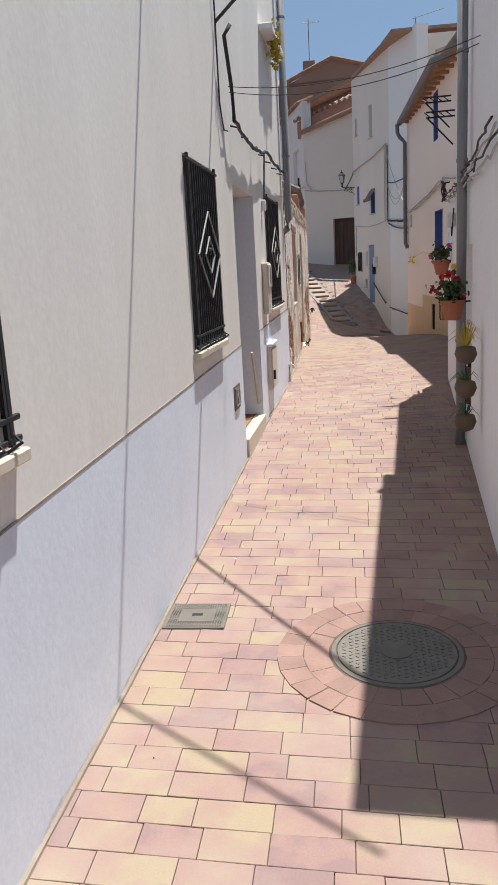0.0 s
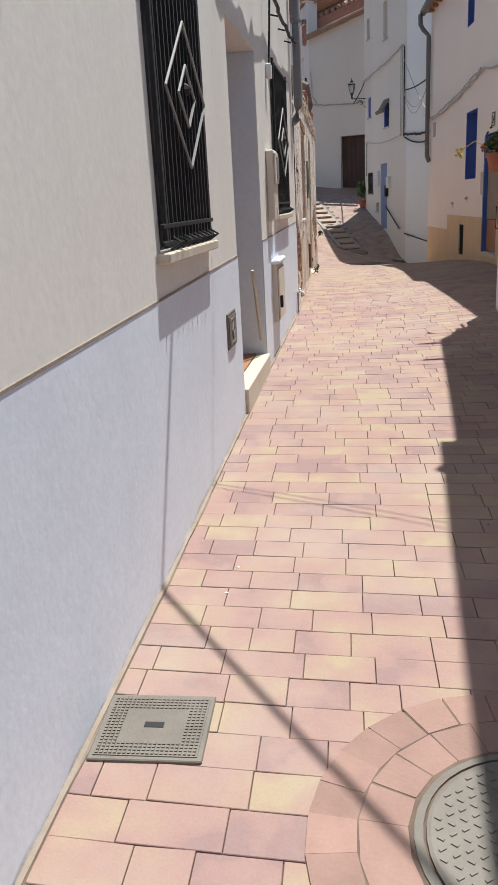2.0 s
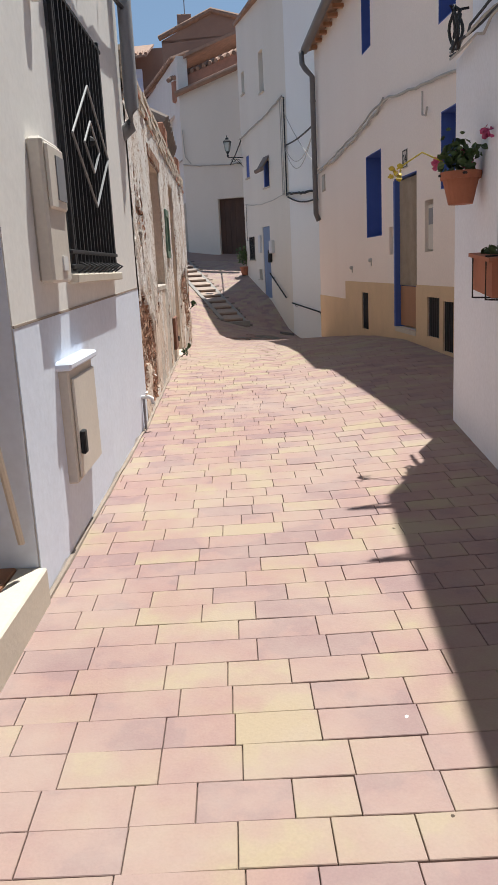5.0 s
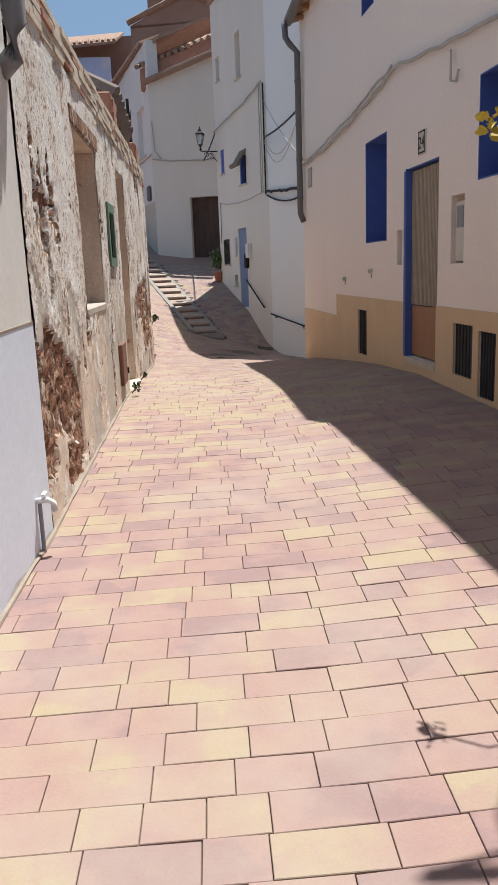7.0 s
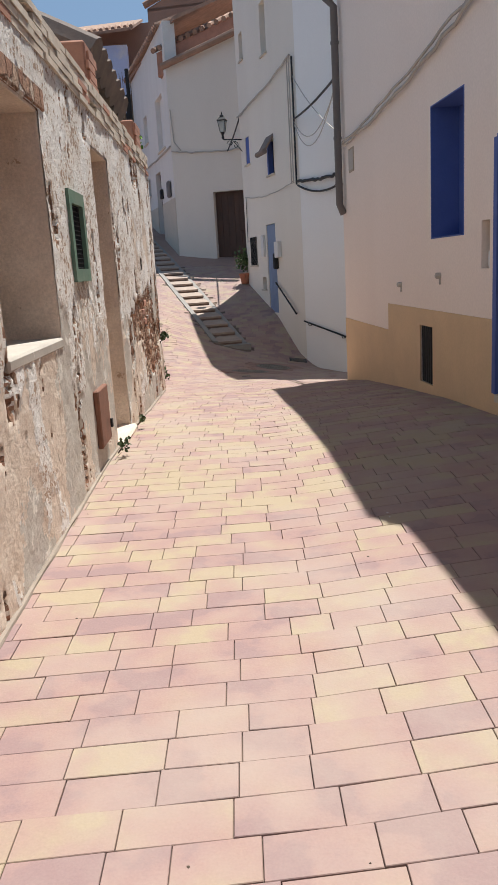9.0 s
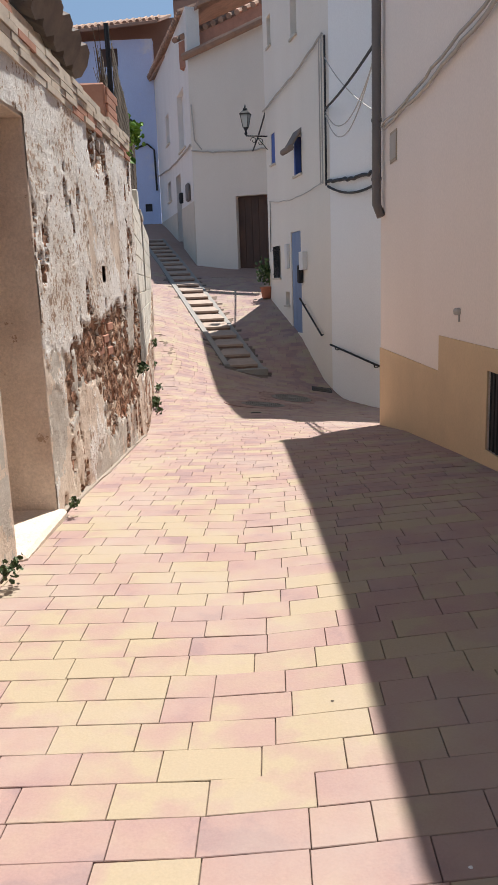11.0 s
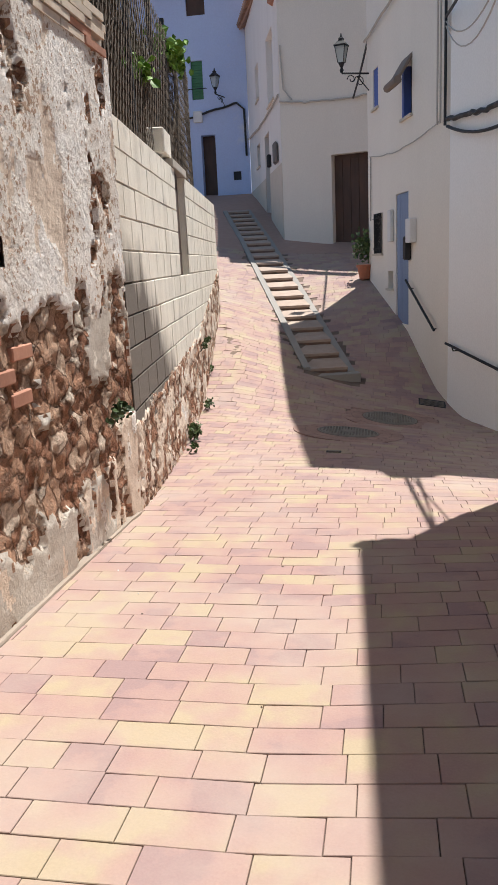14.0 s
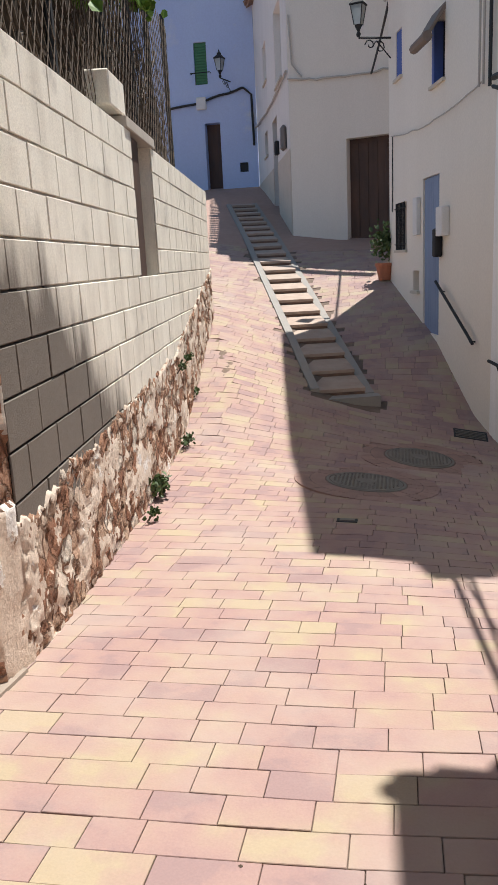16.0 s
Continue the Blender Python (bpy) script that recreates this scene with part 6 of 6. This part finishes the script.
# ---- covers and gratings ----
def manhole(x, y, r, label, pavers=True, scale=1.0):
    z = ground_z(x, y) - (0.006 if y > 20 else 0)
    tilt = math.degrees(math.atan((ground_z(x, y + 0.4) - ground_z(x, y - 0.4)) / 0.8))
    lean = -math.degrees(math.atan((ground_z(x + 0.4, y) - ground_z(x - 0.4, y)) / 0.8))
    t = thing("manhole_cover", label, "manhole cover", pose(x, y, z + 0.004, tilt, lean, 0))
    part("bed", lathe(bmesh.new(), [(r + 0.29, -0.03), (r + 0.29, 0.002)], 40), JOINT, t)
    part("frame", lathe(bmesh.new(), [(r + 0.03, 0), (r + 0.03, 0.006), (r + 0.008, 0.009), (r + 0.008, 0.0)], 40), CASTIRON, t)
    lid = part("lid", lathe(bmesh.new(), [(r, -0.01), (r, 0.009), (r - 0.01, 0.011), (0.01, 0.011)], 40), CASTIRON, t, "worn cast-iron lid with raised studs")
    bm = bmesh.new()
    k = 0
    step = 0.032
    for i in range(-9, 10):
        for j in range(-9, 10):
            a, b = i * step, j * step + (step / 2 if i % 2 else 0)
            if 0.09 < math.hypot(a, b) < r - 0.02:
                box(bm, -0.009, 0.009, -0.004, 0.004, 0.010, 0.0145, m=Matrix.Translation((a, b, 0)) @ Matrix.Rotation(0.6 if (i + j) % 2 else -0.6, 4, "Z"))
    part("studs", bm, CASTIRON, lid)
    part("centre_disc", lathe(bmesh.new(), [(0.08, 0.010), (0.08, 0.0145), (0.01, 0.0145)], 24), CASTIRON, lid)
    n = 22
    for ring, (r0, r1) in enumerate(((r + 0.045, r + 0.169), (r + 0.173, r + 0.30))):
        nn = n + ring * 6
        a = 2 * math.pi / nn
        bm = bmesh.new()
        q = [((r0, -a * 0.492), (r1, -a * 0.492), (r1, a * 0.492), (r0, a * 0.492))]
        lo = [bm.verts.new((p * math.cos(w), p * math.sin(w), -0.02)) for p, w in q[0]]
        hi = [bm.verts.new((p * math.cos(w), p * math.sin(w), 0.003)) for p, w in q[0]]
        bm.faces.new(hi)
        for i in range(4):
            bm.faces.new((lo[i], lo[(i + 1) % 4], hi[(i + 1) % 4], hi[i]))
        first = part("ring_paver", bm, RINGPAVER, t)
        for i in range(1, nn):
            o = new("ring_paver", first.data)
            o.parent, o.matrix_basis = t, pose(0, 0, 0.001 * math.sin(i * 2.3), 0, 0, math.degrees(a * i) + 1.0 * math.sin(i * 7))
    return t


manhole(0.20, 3.52, 0.29, "round cast-iron manhole cover ringed with clay pavers")
manhole(0.22, 24.05, 0.30, "round manhole cover ringed with pavers in shade")
manhole(0.68, 25.2, 0.30, "round manhole cover ringed with pavers near the wall")
vh = thing("valve_hatch", "rectangular cast-iron water hatch beside the wall", "hatch", pose(-0.87, 3.90, ground_z(-0.87, 3.9) + 0.003, 0.8, 0, 1))
part("frame", boxbm(-0.17, 0.17, -0.15, 0.15, -0.02, 0.006, bevel=0.003), CASTIRON, vh)
part("plate", boxbm(-0.155, 0.155, -0.135, 0.135, 0.006, 0.009), CASTIRON, vh)
bm = bmesh.new()
for i in range(22):
    for j in range(19):
        x, y = -0.145 + i * 0.0138, -0.125 + j * 0.0138
        if not (abs(x) < 0.09 and abs(y) < 0.07):
            box(bm, x - 0.0045, x + 0.0045, y - 0.0045, y + 0.0045, 0.008, 0.0125)
part("studs", bm, CASTIRON, vh)
part("handle", boxbm(-0.03, 0.03, -0.012, 0.012, 0.009, 0.011), IRON, vh)
for x, y, w, h in ((0.14, 22.85, 0.07, 0.045), (1.25, 26.3, 0.18, 0.12)):
    gr = thing("drain_grate", "small dark drain grating in the paving", "drain", pose(x, y, ground_z(x, y) - 0.003,
               math.degrees(math.atan((ground_z(x, y + 0.2) - ground_z(x, y - 0.2)) / 0.4)), -math.degrees(math.atan((ground_z(x + 0.2, y) - ground_z(x - 0.2, y)) / 0.4)), 0))
    part("frame", boxbm(-w, w, -h, h, -0.02, 0.008), IRON, gr)
    for i in range(5):
        part("bar", boxbm(-w + 0.02, w - 0.02, -h + 0.02 + i * (2 * h - 0.04) / 5, -h + 0.03 + i * (2 * h - 0.04) / 5, 0.008, 0.014), CASTIRON, gr)
# cement fillet along the foot of the left wall
bm = bmesh.new()
prev = None
for i in range(110):
    y = -1 + i * 0.2
    x = (LEFT.p(ly(y), 0.014, 0).x if y < 11.65 else (RUIN.p(ruy(y), 0.014, 0).x if y < 20.5 else -99))
    if x < -50:
        break
    z = ground_z(x, y)
    w = 0.008 + 0.01 * noise.noise(Vector((y * 3, 0, 0)))
    row = [bm.verts.new((x - 0.05, y, z + 0.025 + 0.02 * noise.noise(Vector((y * 5, 2, 0))))), bm.verts.new((x + 0.006, y, z + 0.012)), bm.verts.new((x + w, y, z + 0.004)), bm.verts.new((x + w + 0.005, y, z - 0.03))]
    if prev:
        for k in range(3):
            bm.faces.new((prev[k], prev[k + 1], row[k + 1], row[k]))
    prev = row
tagged(part("cement_fillet", bm, FILLET), "rough pale cement fillet at the wall foot", "trim", kind="structure")

# ---- litter on the paving ----
rng = random.Random(91)
for i in range(26):
    x, y = rng.uniform(-0.9, 0.9), rng.uniform(1.8, 20)
    bm = bmesh.new()
    n, r = 7, rng.uniform(0.003, 0.008)
    ring = [bm.verts.new((r * rng.uniform(0.6, 1.3) * math.cos(6.28 * k / n), r * rng.uniform(0.6, 1.3) * math.sin(6.28 * k / n), 0)) for k in range(n)]
    top = bm.verts.new((0, 0, rng.uniform(0.002, 0.006)))
    for k in range(n):
        bm.faces.new((ring[k], ring[(k + 1) % n], top))
    pale = i % 3 == 0
    tagged(part("bird_dropping" if pale else "grit", bm, WHITE if pale else TWIG, m=pose(x, y, ground_z(x, y) + 0.001, 0, 0, rng.uniform(0, 360))),
           "small white dropping dried on a paver" if pale else "small dark crumb of earth on a paver", "dropping" if pale else "grit", "litter on the paving")

# ---- clay pavers, row by row ----
pavement = thing("pavement", "pink and straw coloured clay paver street", "pavement", kind="structure")
rng = random.Random(77)
ROW = 0.144
HOLES = ((0.20, 3.52, 0.49), (0.22, 24.05, 0.5), (0.68, 25.2, 0.5))


def row_y(y0, x):
    """The rows swing round with the street."""
    a = float(np.interp(y0, [0, 5, 8, 11, 12, 14, 15.8, 16.5, 17.5, 19.1, 20, 22, 27], [-3.0, -3.3, 0.2, 3.3, 3.7, 2.5, 0.8, 0.3, 1.0, 2.7, 3.1, 3.0, 0]))
    return y0 + x * math.tan(radians(a))


verts, faces = [], []
count = 0
y0 = 4.285 - 40 * ROW
while y0 < 33.0:
    row = ROW if y0 < 18.9 else 0.131
    left = float(np.interp(y0, [20.4, 28.2, 28.5, 33], [-1.25, -2.35, -4.5, -5.5]))
    right = float(np.interp(y0, [-2, 3.4, 3.5, 10.5, 11.2, 14, 21.4, 23.5, 24.5, 26.5, 30.8, 31.2, 33], [3.4, 3.4, 0.95, 1.5, 2.6, 2.4, 2.0, 2.6, 2.2, 1.6, 0.5, 2.4, 2.4]))
    x = left - rng.uniform(0, 0.2)
    while x < right:
        w = rng.choice((0.16, 0.20, 0.22, 0.24, 0.26, 0.28, 0.29))
        xa, xb = x + 0.0014, x + w - 0.0014
        x += w
        cx, cyy = (xa + xb) / 2, row_y(y0, (xa + xb) / 2) + row / 2
        if any(math.hypot(cx - hx, cyy - hy) < hr for hx, hy, hr in HOLES):
            continue
        if cyy > 26.6 and abs((Vector((cx, cyy, 0)) - S0).dot(SN)) < 0.41:
            continue
        dz = rng.gauss(0, 0.0006)
        g = 0.0008 + 0.0010 * rng.random()
        jj = [rng.gauss(0, 0.0015) for _ in range(4)]
        outer = [(xa, row_y(y0, xa) + g + jj[0]), (xb, row_y(y0, xb) + g + jj[1]), (xb, row_y(y0, xb) + row - g + jj[2]), (xa, row_y(y0, xa) + row - g + jj[3])]
        e = 0.0016
        inner = [(outer[0][0] + e, outer[0][1] + e), (outer[1][0] - e, outer[1][1] + e), (outer[2][0] - e, outer[2][1] - e), (outer[3][0] + e, outer[3][1] - e)]
        v = [(a, b, ground_z(a, b) - 0.016) for a, b in outer] + [(a, b, ground_z(a, b) + dz - 0.002) for a, b in outer] + [(a, b, ground_z(a, b) + dz) for a, b in inner]
        fs = [(0, 1, 5, 4), (1, 2, 6, 5), (2, 3, 7, 6), (3, 0, 4, 7), (4, 5, 9, 8), (5, 6, 10, 9), (6, 7, 11, 10), (7, 4, 8, 11), (8, 9, 10, 11)]
        if 2.6 < cyy < 8.0 and -1.0 < cx < 0.9 and count < 300:
            me = bpy.data.meshes.new("paver")
            me.from_pydata(v, [], fs)
            me.materials.append(PAVER)
            o = new("paver", me)
            o.parent = pavement
            count += 1
        else:
            n = len(verts)
            verts += v
            faces += [tuple(i + n for i in f) for f in fs]
    y0 += row
me = bpy.data.meshes.new("paving_field")
me.from_pydata(verts, [], faces)
me.materials.append(PAVER)
pf = new("paving_field", me)
pf.parent = pavement
pf["kind"] = "stuff"
